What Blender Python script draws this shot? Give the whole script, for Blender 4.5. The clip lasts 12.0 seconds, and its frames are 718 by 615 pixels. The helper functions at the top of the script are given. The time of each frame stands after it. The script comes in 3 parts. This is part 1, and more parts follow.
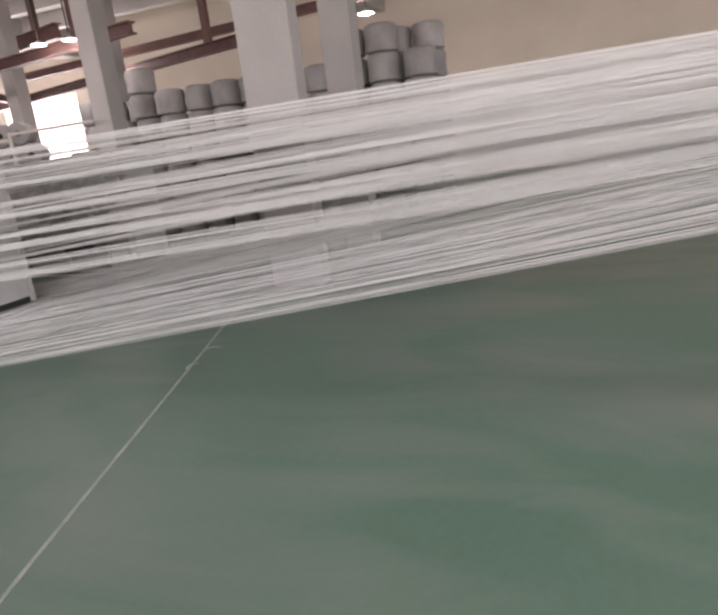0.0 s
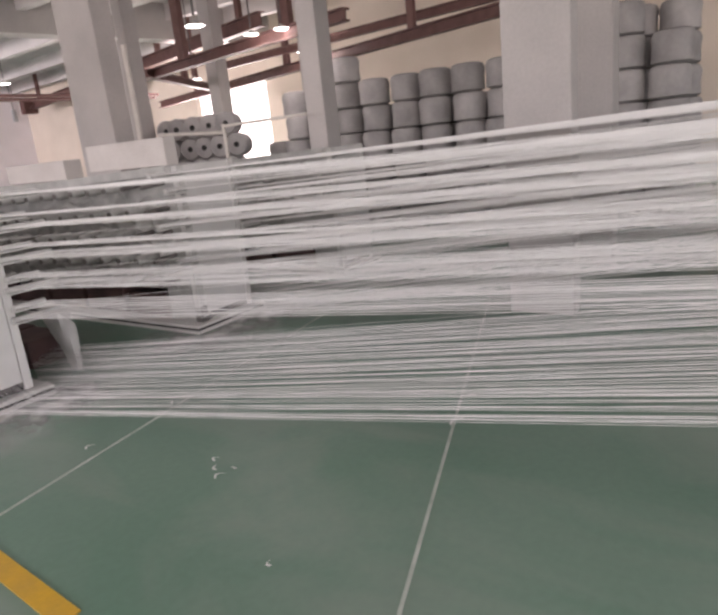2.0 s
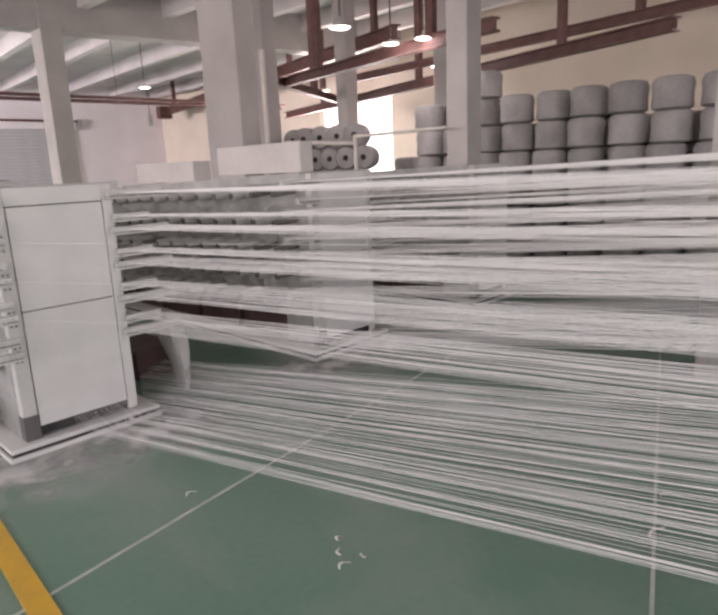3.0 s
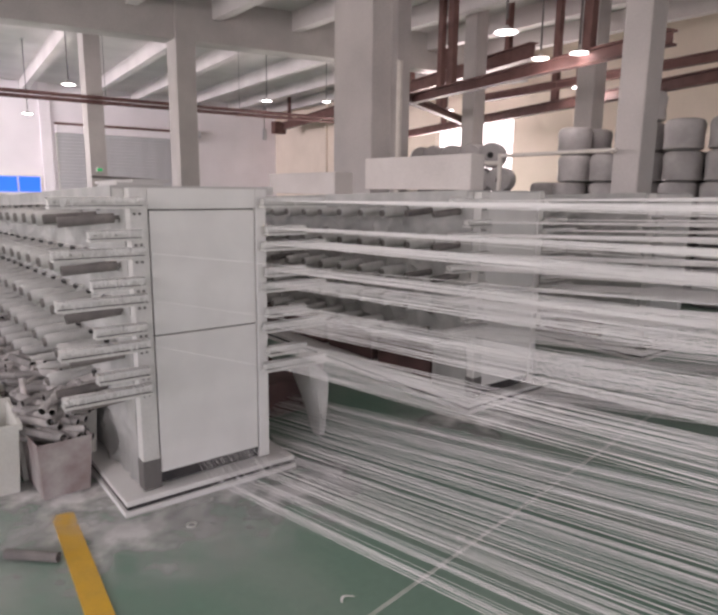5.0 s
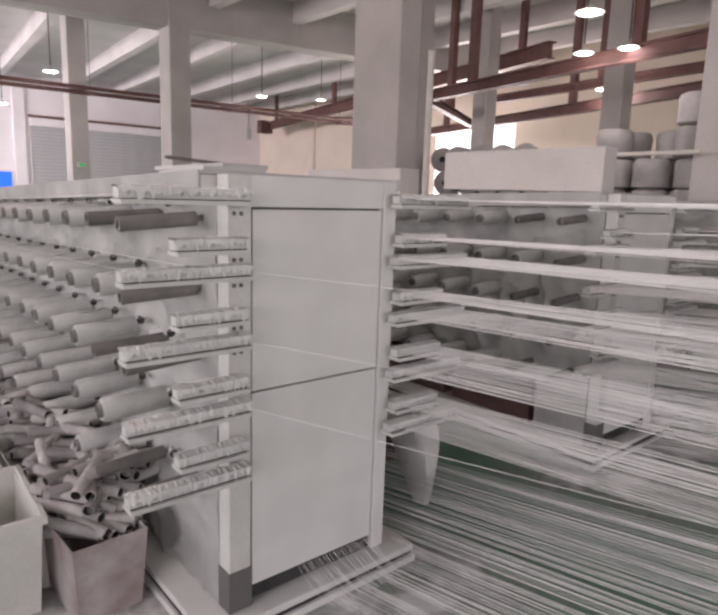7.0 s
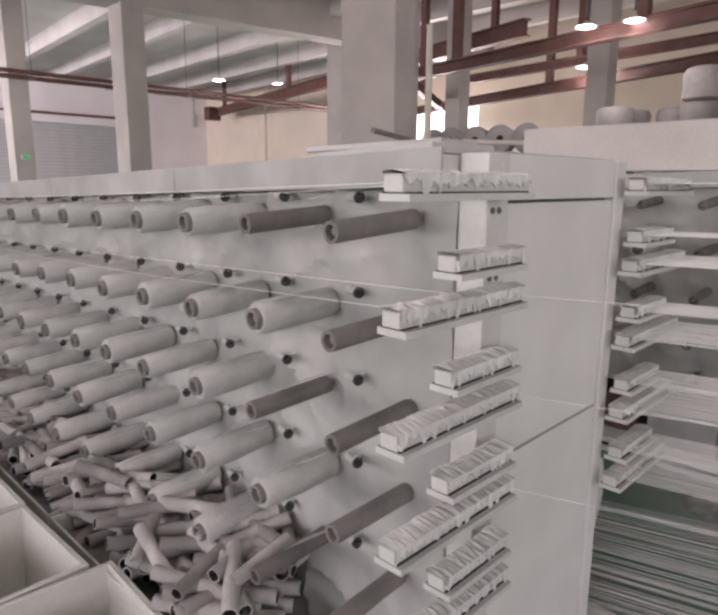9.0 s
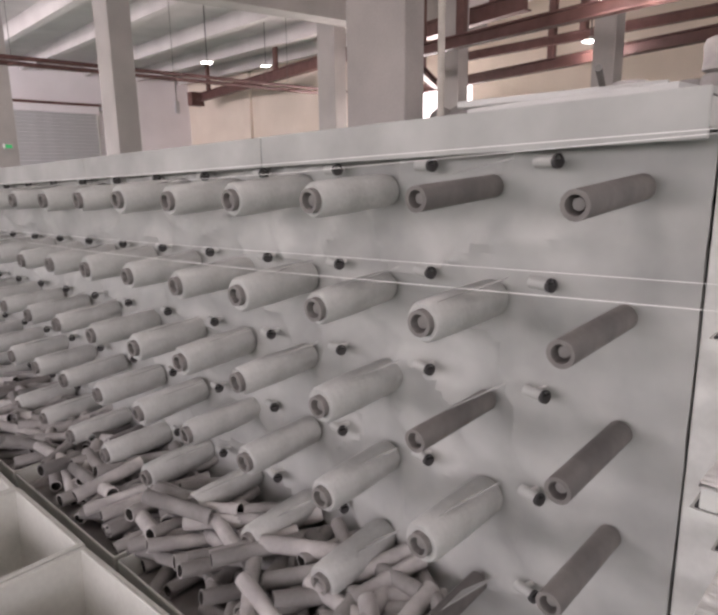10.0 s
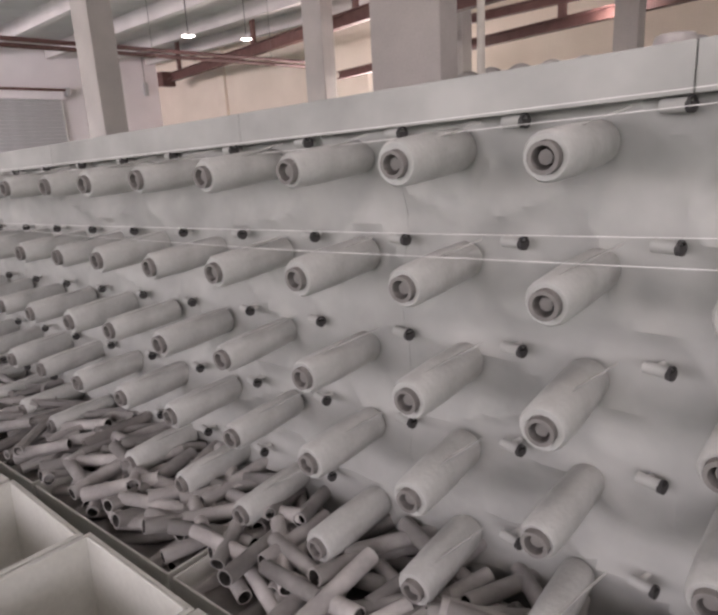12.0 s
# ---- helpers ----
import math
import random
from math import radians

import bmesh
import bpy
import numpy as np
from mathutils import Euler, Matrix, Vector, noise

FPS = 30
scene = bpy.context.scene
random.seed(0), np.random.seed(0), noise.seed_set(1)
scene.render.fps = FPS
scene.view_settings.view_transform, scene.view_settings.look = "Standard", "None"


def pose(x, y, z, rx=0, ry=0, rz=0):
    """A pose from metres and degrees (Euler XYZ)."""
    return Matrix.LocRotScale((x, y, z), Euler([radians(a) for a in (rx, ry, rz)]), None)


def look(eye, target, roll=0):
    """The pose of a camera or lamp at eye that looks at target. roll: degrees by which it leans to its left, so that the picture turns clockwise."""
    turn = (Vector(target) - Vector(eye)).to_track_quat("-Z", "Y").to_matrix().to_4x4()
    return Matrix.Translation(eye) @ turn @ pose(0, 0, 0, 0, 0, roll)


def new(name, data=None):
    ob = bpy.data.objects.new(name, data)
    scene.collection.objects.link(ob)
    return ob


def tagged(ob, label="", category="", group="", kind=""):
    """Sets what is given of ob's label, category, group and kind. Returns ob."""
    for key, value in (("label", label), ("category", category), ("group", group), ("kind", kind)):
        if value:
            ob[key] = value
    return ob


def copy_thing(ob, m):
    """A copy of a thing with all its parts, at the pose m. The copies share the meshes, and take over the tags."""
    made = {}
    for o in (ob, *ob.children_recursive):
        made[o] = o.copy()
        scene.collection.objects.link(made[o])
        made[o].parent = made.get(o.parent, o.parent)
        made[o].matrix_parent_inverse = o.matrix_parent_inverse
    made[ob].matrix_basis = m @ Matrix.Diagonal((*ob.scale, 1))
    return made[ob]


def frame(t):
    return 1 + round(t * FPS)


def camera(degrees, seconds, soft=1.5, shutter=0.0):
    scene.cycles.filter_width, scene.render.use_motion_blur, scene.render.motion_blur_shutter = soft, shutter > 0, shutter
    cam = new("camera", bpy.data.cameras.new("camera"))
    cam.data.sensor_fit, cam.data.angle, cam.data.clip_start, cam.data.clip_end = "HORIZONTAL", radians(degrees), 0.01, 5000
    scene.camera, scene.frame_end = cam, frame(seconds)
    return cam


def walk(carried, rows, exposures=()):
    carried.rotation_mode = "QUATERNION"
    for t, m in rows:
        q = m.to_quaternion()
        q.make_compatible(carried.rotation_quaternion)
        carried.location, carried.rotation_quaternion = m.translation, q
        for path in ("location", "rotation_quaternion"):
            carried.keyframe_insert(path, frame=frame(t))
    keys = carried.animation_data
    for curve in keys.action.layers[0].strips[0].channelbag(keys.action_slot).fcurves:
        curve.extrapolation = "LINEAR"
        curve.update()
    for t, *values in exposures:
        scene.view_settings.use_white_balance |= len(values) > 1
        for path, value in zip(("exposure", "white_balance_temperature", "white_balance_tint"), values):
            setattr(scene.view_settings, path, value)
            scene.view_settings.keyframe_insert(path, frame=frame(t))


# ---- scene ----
cam = camera(60.0, 12.0, soft=3.0)

PATH = [
    (0, (-0.268, -5.618, 1.363), (1.529, -4.913, 0.839), -6.9),
    (0.5, (-0.195, -5.223, 1.394), (1.587, -4.488, 0.863), -7.0),
    (1, (-0.085, -4.760, 1.384), (1.681, -3.964, 0.888), -5.2),
    (1.5, (-0.081, -4.611, 1.514), (1.630, -3.709, 1.003), -3.8),
    (2, (0.099, -4.533, 1.613), (1.678, -3.422, 1.093), -6.0),
    (2.5, (0.310, -4.230, 1.595), (1.794, -2.982, 1.105), -4.9),
    (3.1, (0.504, -3.745, 1.583), (1.890, -2.369, 1.151), -2.1),
    (4.8, (0.622, -2.984, 1.55), (1.835, -1.438, 1.177), 0.4),
    (5.5, (0.67, -2.596, 1.542), (1.87, -1.037, 1.179), 1.2),
    (6, (0.646, -2.277, 1.528), (1.855, -0.725, 1.171), 1.5),
    (6.5, (0.631, -2.038, 1.511), (1.863, -0.503, 1.155), 1.8),
    (7, (0.638, -1.706, 1.499), (1.915, -0.209, 1.144), 1.9),
    (7.2, (0.636, -1.6, 1.5), (1.923, -0.106, 1.14), 1.9),
    (8.8, (0.449, -0.83, 1.49), (1.854, 0.54, 1.108), 0.6),
    (9, (0.454, -0.714, 1.486), (1.858, 0.655, 1.094), 0.4),
    (9.5, (0.447, -0.46, 1.458), (1.864, 0.89, 1.046), -0.1),
    (10, (0.428, -0.195, 1.446), (1.86, 1.131, 1.009), -0.8),
    (10.5, (0.412, 0.072, 1.423), (1.858, 1.375, 0.966), -1.5),
    (11, (0.401, 0.387, 1.419), (1.869, 1.66, 0.948), -2.0),
    (11.5, (0.383, 0.661, 1.409), (1.862, 1.916, 0.924), -2.6),
    (12, (0.395, 0.906, 1.401), (1.874, 2.156, 0.897), -3.2),
]
walk(cam, [(t, look(eye, target, roll)) for t, eye, target, roll in PATH], exposures=[(0.0, 0.3, 6700, 20), (2.5, 0.36, 6700, 21), (5.0, 0.2, 6650, 22), (12.0, 0.15, 6700, 21)])

# ---- world and light ----
world = bpy.data.worlds.new("world")
scene.world = world
world.use_nodes = True
wn = world.node_tree.nodes
sky = wn.new("ShaderNodeTexSky")
sky.sky_type = "NISHITA"
sky.sun_disc = False
sky.sun_elevation, sky.sun_rotation = radians(40), radians(250)
wn["Background"].inputs[1].default_value = 0.12
world.node_tree.links.new(sky.outputs[0], wn["Background"].inputs[0])

LAMP_POWER, WINDOW_POWER, FAR_POWER, SOUTH_POWER, EAST_POWER = 46.0, 1080.0, 1280.0, 560.0, 700.0


def area(name, m, sx, sy, power, color):
    la = bpy.data.lights.new(name, "AREA")
    la.shape, la.size, la.size_y, la.energy, la.color = "RECTANGLE", sx, sy, power, color
    ob = new(name, la)
    ob.matrix_world = m
    return ob


# daylight through the long window band of the west wall and the open east gate, plus two added fill lamps
area("window_light_west", look((-9.6, 4, 3.2), (0, 4, 2.4)), 34, 2.6, WINDOW_POWER, (1.0, 0.97, 0.95))
# Added fill turned north to brighten the far wall.
far_light = area("fill_light_northwest", look((-9.5, 21.0, 3.3), (4, 28.0, 1.6)), 11, 2.6, FAR_POWER, (1.0, 0.97, 0.98))
far_light.data.spread = radians(125)
# Added fill from behind the camera for the south-facing panels.
area("fill_light_south", look((2, -17.6, 3.2), (3, 0, 2.6)), 20, 2.6, SOUTH_POWER, (1.0, 0.97, 0.95))
area("gate_light_east", look((17.7, 13.0, 2.2), (8, 10, 1.8)), 3.3, 3.4, EAST_POWER, (1.0, 0.9, 0.86))

# 7 to 12 continue the rows unseen; 13 is added far-wall fill.
LAMPS = [(4.74, 14.04, 4.01), (10.29, 14.14, 4.15), (13.66, 15.89, 4.61), (5.77, 1.4, 3.1), (8.9, 3.33, 3.55), (9.0, 2.73, 3.55),
         (4.9, 20.0, 3.85), (1.2, 6.5, 3.9), (0.3, 0.5, 3.9), (1.6, -6.5, 3.9), (12.5, 5.0, 3.7), (13.2, 9.5, 3.7), (12.5, -1.5, 3.7), (1.5, 17.0, 4.2)]


# ---- materials ----
def mat(name, c1, c2=None, rough=0.6, metal=0.0, scale=6.0, bump=0.1, fine=60.0, spec=0.4, rand=0.0, detail=6.0):
    """Two tones mixed by large noise, a finer grain in value, roughness change and bump."""
    m = bpy.data.materials.new(name)
    m.use_nodes = True
    nt = m.node_tree
    N, L = nt.nodes, nt.links
    b = N["Principled BSDF"]
    c2 = c2 or tuple(v * 0.85 for v in c1)
    co = N.new("ShaderNodeTexCoord")
    n1 = N.new("ShaderNodeTexNoise")
    n1.inputs["Scale"].default_value, n1.inputs["Detail"].default_value = scale, detail
    n2 = N.new("ShaderNodeTexNoise")
    n2.inputs["Scale"].default_value, n2.inputs["Detail"].default_value = fine, 3.0
    L.new(co.outputs["Object"], n1.inputs["Vector"])
    L.new(co.outputs["Object"], n2.inputs["Vector"])
    ramp = N.new("ShaderNodeMapRange")
    ramp.inputs["From Min"].default_value, ramp.inputs["From Max"].default_value = 0.32, 0.68
    L.new(n1.outputs["Fac"], ramp.inputs["Value"])
    mix = N.new("ShaderNodeMix")
    mix.data_type = "RGBA"
    mix.inputs[6].default_value, mix.inputs[7].default_value = (*c1, 1), (*c2, 1)
    L.new(ramp.outputs[0], mix.inputs[0])
    hsv = N.new("ShaderNodeHueSaturation")
    L.new(mix.outputs[2], hsv.inputs["Color"])
    val = N.new("ShaderNodeMapRange")
    val.inputs["To Min"].default_value, val.inputs["To Max"].default_value = 0.9, 1.1
    L.new(n2.outputs["Fac"], val.inputs["Value"])
    out = val.outputs[0]
    if rand:
        info = N.new("ShaderNodeObjectInfo")
        r = N.new("ShaderNodeMapRange")
        r.inputs["To Min"].default_value, r.inputs["To Max"].default_value = 1 - rand, 1 + rand
        L.new(info.outputs["Random"], r.inputs["Value"])
        mu = N.new("ShaderNodeMath")
        mu.operation = "MULTIPLY"
        L.new(out, mu.inputs[0])
        L.new(r.outputs[0], mu.inputs[1])
        out = mu.outputs[0]
    L.new(out, hsv.inputs["Value"])
    L.new(hsv.outputs[0], b.inputs["Base Color"])
    rr = N.new("ShaderNodeMapRange")
    rr.inputs["To Min"].default_value, rr.inputs["To Max"].default_value = max(0.05, rough - 0.12), min(1, rough + 0.12)
    L.new(n1.outputs["Fac"], rr.inputs["Value"])
    L.new(rr.outputs[0], b.inputs["Roughness"])
    b.inputs["Metallic"].default_value = metal
    b.inputs["Specular IOR Level"].default_value = spec
    if bump:
        bp = N.new("ShaderNodeBump")
        bp.inputs["Strength"].default_value, bp.inputs["Distance"].default_value = bump, 0.01
        L.new(n2.outputs["Fac"], bp.inputs["Height"])
        L.new(bp.outputs[0], b.inputs["Normal"])
    return m


def glow(name, color, strength):
    m = bpy.data.materials.new(name)
    m.use_nodes = True
    b = m.node_tree.nodes["Principled BSDF"]
    b.inputs["Base Color"].default_value = (*color, 1)
    b.inputs["Emission Color"].default_value = (*color, 1)
    b.inputs["Emission Strength"].default_value = strength
    return m


def floor_material():
    m = mat("green_epoxy", (0.138, 0.25, 0.188), (0.185, 0.285, 0.225), rough=0.34, scale=0.7, bump=0.03, fine=25, spec=0.4)
    nt = m.node_tree
    N, L = nt.nodes, nt.links
    b = N["Principled BSDF"]
    src = b.inputs["Base Color"].links[0].from_socket
    co = next(n for n in N if n.bl_idname == "ShaderNodeTexCoord")
    mp = N.new("ShaderNodeMapping")
    mp.inputs["Rotation"].default_value = (0, 0, 0.7)
    mp.inputs["Scale"].default_value = (1.0, 0.35, 1.0)
    L.new(co.outputs["Object"], mp.inputs["Vector"])
    # Pale smears: dust, with blotchy floor reflections painted in too.
    n = N.new("ShaderNodeTexNoise")
    n.inputs["Scale"].default_value, n.inputs["Detail"].default_value, n.inputs["Distortion"].default_value = 1.6, 8, 0.8
    L.new(mp.outputs[0], n.inputs["Vector"])
    r = N.new("ShaderNodeMapRange")
    r.inputs["From Min"].default_value, r.inputs["From Max"].default_value = 0.45, 0.78
    r.inputs["To Max"].default_value = 0.75
    L.new(n.outputs["Fac"], r.inputs["Value"])
    mix = N.new("ShaderNodeMix")
    mix.data_type = "RGBA"
    mix.inputs[7].default_value = (0.32, 0.355, 0.315, 1)
    L.new(r.outputs[0], mix.inputs[0])
    L.new(src, mix.inputs[6])
    L.new(mix.outputs[2], b.inputs["Base Color"])
    return m


M_FLOOR = floor_material()
M_WALL = mat("white_plaster", (0.87, 0.82, 0.86), (0.8, 0.755, 0.79), rough=0.8, scale=0.8, bump=0.05, fine=30)
M_CREAM = mat("cream_plaster", (0.82, 0.715, 0.635), (0.74, 0.64, 0.56), rough=0.8, scale=0.8, bump=0.05, fine=30)
M_CONC = mat("painted_concrete", (0.49, 0.46, 0.45), (0.41, 0.385, 0.38), rough=0.8, scale=1.3, bump=0.08, fine=35)
M_CEIL = mat("ceiling_paint", (0.66, 0.62, 0.62), (0.57, 0.53, 0.535), rough=0.85, scale=0.9, bump=0.06, fine=30)
M_PANEL = mat("dusty_white_sheet_steel", (0.79, 0.775, 0.76), (0.69, 0.675, 0.66), rough=0.42, scale=1.6, bump=0.0, fine=5)
M_COVER = mat("dusty_grey_cover_sheet", (0.56, 0.55, 0.54), (0.45, 0.44, 0.43), rough=0.6, scale=2.2, bump=0.2, fine=9)
M_FRAME = mat("white_painted_steel", (0.66, 0.65, 0.63), (0.56, 0.55, 0.53), rough=0.5, scale=5, bump=0.05)
M_GREYSHEET = mat("grey_lint_covered_sheet", (0.47, 0.465, 0.45), (0.34, 0.337, 0.325), rough=0.7, scale=4.5, bump=0.9, fine=6)
M_DARK = mat("black_parts_and_gap_shade", (0.03, 0.03, 0.032), (0.06, 0.055, 0.055), rough=0.7, scale=9)
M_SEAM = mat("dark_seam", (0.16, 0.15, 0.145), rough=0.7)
M_YARN = mat("white_tape_yarn", (0.56, 0.555, 0.54), (0.47, 0.465, 0.45), rough=0.5, scale=14, bump=0.25, fine=90, rand=0.05)
M_TAPE = mat("translucent_white_tape", (0.88, 0.86, 0.85), (0.8, 0.78, 0.77), rough=0.35, scale=3, bump=0)
M_FILM = mat("loose_milky_tape_film", (0.66, 0.65, 0.63), (0.56, 0.55, 0.53), rough=0.45, scale=20, bump=0.3, fine=60)
M_FILM.node_tree.nodes["Principled BSDF"].inputs["Alpha"].default_value = 0.55
M_CORE = mat("grey_card_tube_end", (0.27, 0.25, 0.24), (0.2, 0.185, 0.18), rough=0.85, scale=20)
M_TUBE = mat("grey_cardboard_tube", (0.43, 0.405, 0.395), (0.28, 0.262, 0.256), rough=0.8, scale=12, bump=0.1, fine=80, rand=0.38)
M_INNER = mat("tube_bore_shade", (0.05, 0.045, 0.042), (0.035, 0.03, 0.03), rough=0.9, scale=12)
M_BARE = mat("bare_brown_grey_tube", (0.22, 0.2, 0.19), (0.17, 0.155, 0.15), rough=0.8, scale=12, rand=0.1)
M_BIN = mat("milky_white_plastic", (0.68, 0.67, 0.63), (0.58, 0.57, 0.53), rough=0.45, scale=4, bump=0.04)
M_BOX = mat("stained_grey_box", (0.47, 0.44, 0.43), (0.25, 0.18, 0.175), rough=0.75, scale=5.5, bump=0.1)
M_RED = mat("dull_red_pipe_paint", (0.15, 0.07, 0.065), (0.1, 0.05, 0.048), rough=0.5, scale=6)
M_RUST = mat("brown_red_steel", (0.17, 0.085, 0.075), (0.12, 0.06, 0.055), rough=0.6, scale=4)
M_SHUT = mat("grey_shutter_slat", (0.5, 0.5, 0.52), (0.45, 0.45, 0.47), rough=0.45, scale=3)
M_BLUE = glow("blue_window_glass", (0.01, 0.12, 0.85), 0.9)
M_GREEN = glow("green_sign_face", (0.03, 0.42, 0.14), 0.4)
M_LAMP = glow("lamp_diffuser", (1.0, 0.97, 0.93), 9.0)
M_SHADE = mat("lamp_shade_metal", (0.6, 0.6, 0.6), rough=0.35, metal=0.3)
M_OUT = glow("daylight_outside", (1.0, 0.93, 0.92), 2.2)
M_YEL = mat("yellow_floor_paint", (0.74, 0.43, 0.03), (0.62, 0.37, 0.06), rough=0.5, scale=5, bump=0.03)
M_LINE = mat("white_floor_line", (0.6, 0.62, 0.58), (0.4, 0.45, 0.4), rough=0.6, scale=8)
M_BALE = mat("grey_white_wrapped_roll", (0.42, 0.4, 0.4), (0.3, 0.285, 0.285), rough=0.7, scale=3, bump=0.2, fine=18, rand=0.15)
M_RAIL = mat("pale_painted_rail", (0.62, 0.58, 0.54), rough=0.5)
M_FOAM = mat("pale_foam_board", (0.62, 0.58, 0.56), (0.55, 0.51, 0.49), rough=0.8, scale=3)
M_LINT = mat("white_lint_dust", (0.78, 0.765, 0.75), (0.62, 0.61, 0.6), rough=0.95, scale=9, bump=0.4, fine=50)
M_DUST = mat("thin_white_dust", (0.72, 0.71, 0.7), (0.62, 0.61, 0.6), rough=0.95, scale=9, bump=0.2, fine=50)
nt_ = M_DUST.node_tree
n_ = nt_.nodes.new("ShaderNodeTexNoise")
n_.inputs["Scale"].default_value, n_.inputs["Detail"].default_value = 3.0, 4.0
r_ = nt_.nodes.new("ShaderNodeMapRange")
r_.inputs["From Min"].default_value, r_.inputs["From Max"].default_value, r_.inputs["To Max"].default_value = 0.32, 0.68, 1.5
nt_.links.new(nt_.nodes["Texture Coordinate"].outputs["Object"], n_.inputs["Vector"])
nt_.links.new(n_.outputs["Fac"], r_.inputs["Value"])
g_ = nt_.nodes.new("ShaderNodeTexGradient")
g_.gradient_type = "SPHERICAL"
nt_.links.new(nt_.nodes["Texture Coordinate"].outputs["Object"], g_.inputs["Vector"])
x_ = nt_.nodes.new("ShaderNodeMath")
x_.operation = "MULTIPLY"
nt_.links.new(r_.outputs[0], x_.inputs[0])
nt_.links.new(g_.outputs["Fac"], x_.inputs[1])
nt_.links.new(x_.outputs[0], nt_.nodes["Principled BSDF"].inputs["Alpha"])
M_CRATE = mat("dark_red_brown_crate", (0.13, 0.07, 0.065), (0.08, 0.05, 0.05), rough=0.7, scale=4)
M_WIRE = mat("dark_cable", (0.12, 0.11, 0.11), rough=0.6)


# ---- mesh helpers ----
def box(bm, x0, x1, y0, y1, z0, z1, bevel=0.0):
    m = Matrix.Translation(((x0 + x1) / 2, (y0 + y1) / 2, (z0 + z1) / 2)) @ Matrix.Diagonal((x1 - x0, y1 - y0, z1 - z0, 1))
    r = bmesh.ops.create_cube(bm, size=1.0, matrix=m)
    if bevel:
        edges = {e for v in r["verts"] for e in v.link_edges}
        bmesh.ops.bevel(bm, geom=list(edges), offset=bevel, segments=2, affect="EDGES", profile=0.6)
    return bm


def rod(bm, a, b, r, seg=10, r2=None):
    a, b = Vector(a), Vector(b)
    d = b - a
    m = Matrix.Translation((a + b) / 2) @ d.to_track_quat("Z", "Y").to_matrix().to_4x4()
    bmesh.ops.create_cone(bm, cap_ends=True, segments=seg, radius1=r, radius2=r if r2 is None else r2, depth=d.length, matrix=m)
    return bm


def lathe(bm, profile, m=Matrix(), seg=14):
    """Turns a profile of (radius, z) about z; closed back on itself."""
    rings = []
    for r, z in profile:
        rings.append([bm.verts.new(m @ Vector((r * math.cos(2 * math.pi * k / seg), r * math.sin(2 * math.pi * k / seg), z))) for k in range(seg)])
    for i in range(len(rings)):
        a, b = rings[i], rings[(i + 1) % len(rings)]
        for k in range(seg):
            bm.faces.new((a[k], a[(k + 1) % seg], b[(k + 1) % seg], b[k]))
    return bm


def mesh(bm, material, name="mesh", smooth=False):
    bmesh.ops.recalc_face_normals(bm, faces=bm.faces)
    me = bpy.data.meshes.new(name)
    bm.to_mesh(me)
    bm.free()
    me.materials.append(material)
    if smooth:
        for p in me.polygons:
            p.use_smooth = True
        me.set_sharp_from_angle(angle=radians(40))
    return me


def part(name, bm, material, parent, label="", smooth=False):
    ob = new(name, mesh(bm, material, name, smooth))
    ob.parent = parent
    if label:
        ob["label"] = label
    return ob


def thing(name, m, label, category, group="", kind=""):
    ob = new(name)
    ob.matrix_world = m
    return tagged(ob, label, category, group, kind)


def solo(name, bm, material, label, category, group="", kind="", smooth=False):
    return tagged(new(name, mesh(bm, material, name, smooth)), label, category, group, kind)


def B(*a, bevel=0.0):
    return box(bmesh.new(), *a, bevel=bevel)


# ---- the hall ----
X0, X1, Y0, Y1, ZC = -10.0, 18.0, -18.0, 28.9, 6.13
solo("floor", B(X0, X1 + 14, Y0, Y1, -0.2, 0), M_FLOOR, "dusty green epoxy factory floor", "floor", kind="structure")


def strip(name, a, b, w, material, label, h=0.004):
    a, b = Vector((*a, 0)), Vector((*b, 0))
    d = (b - a)
    bm = bmesh.new()
    box(bm, -d.length / 2, d.length / 2, -w / 2, w / 2, 0.0, h)
    ob = solo(name, bm, material, label, "floor marking", kind="structure")
    ob.matrix_world = Matrix.Translation((a + b) / 2) @ pose(0, 0, 0, 0, 0, math.degrees(math.atan2(d.y, d.x)))
    return ob


strip("floor_line_1", (0.2, -3.96), (6.6, -1.9), 0.016, M_LINE, "thin scuffed white line on the green floor")
strip("floor_line_2", (0.3, -1.56), (6.4, -0.6), 0.016, M_LINE, "thin scuffed white line on the green floor")
strip("yellow_lane_line", (1.02, -2.42), (1.21, 0.15), 0.095, M_YEL, "worn yellow lane marking painted on the floor", h=0.007)

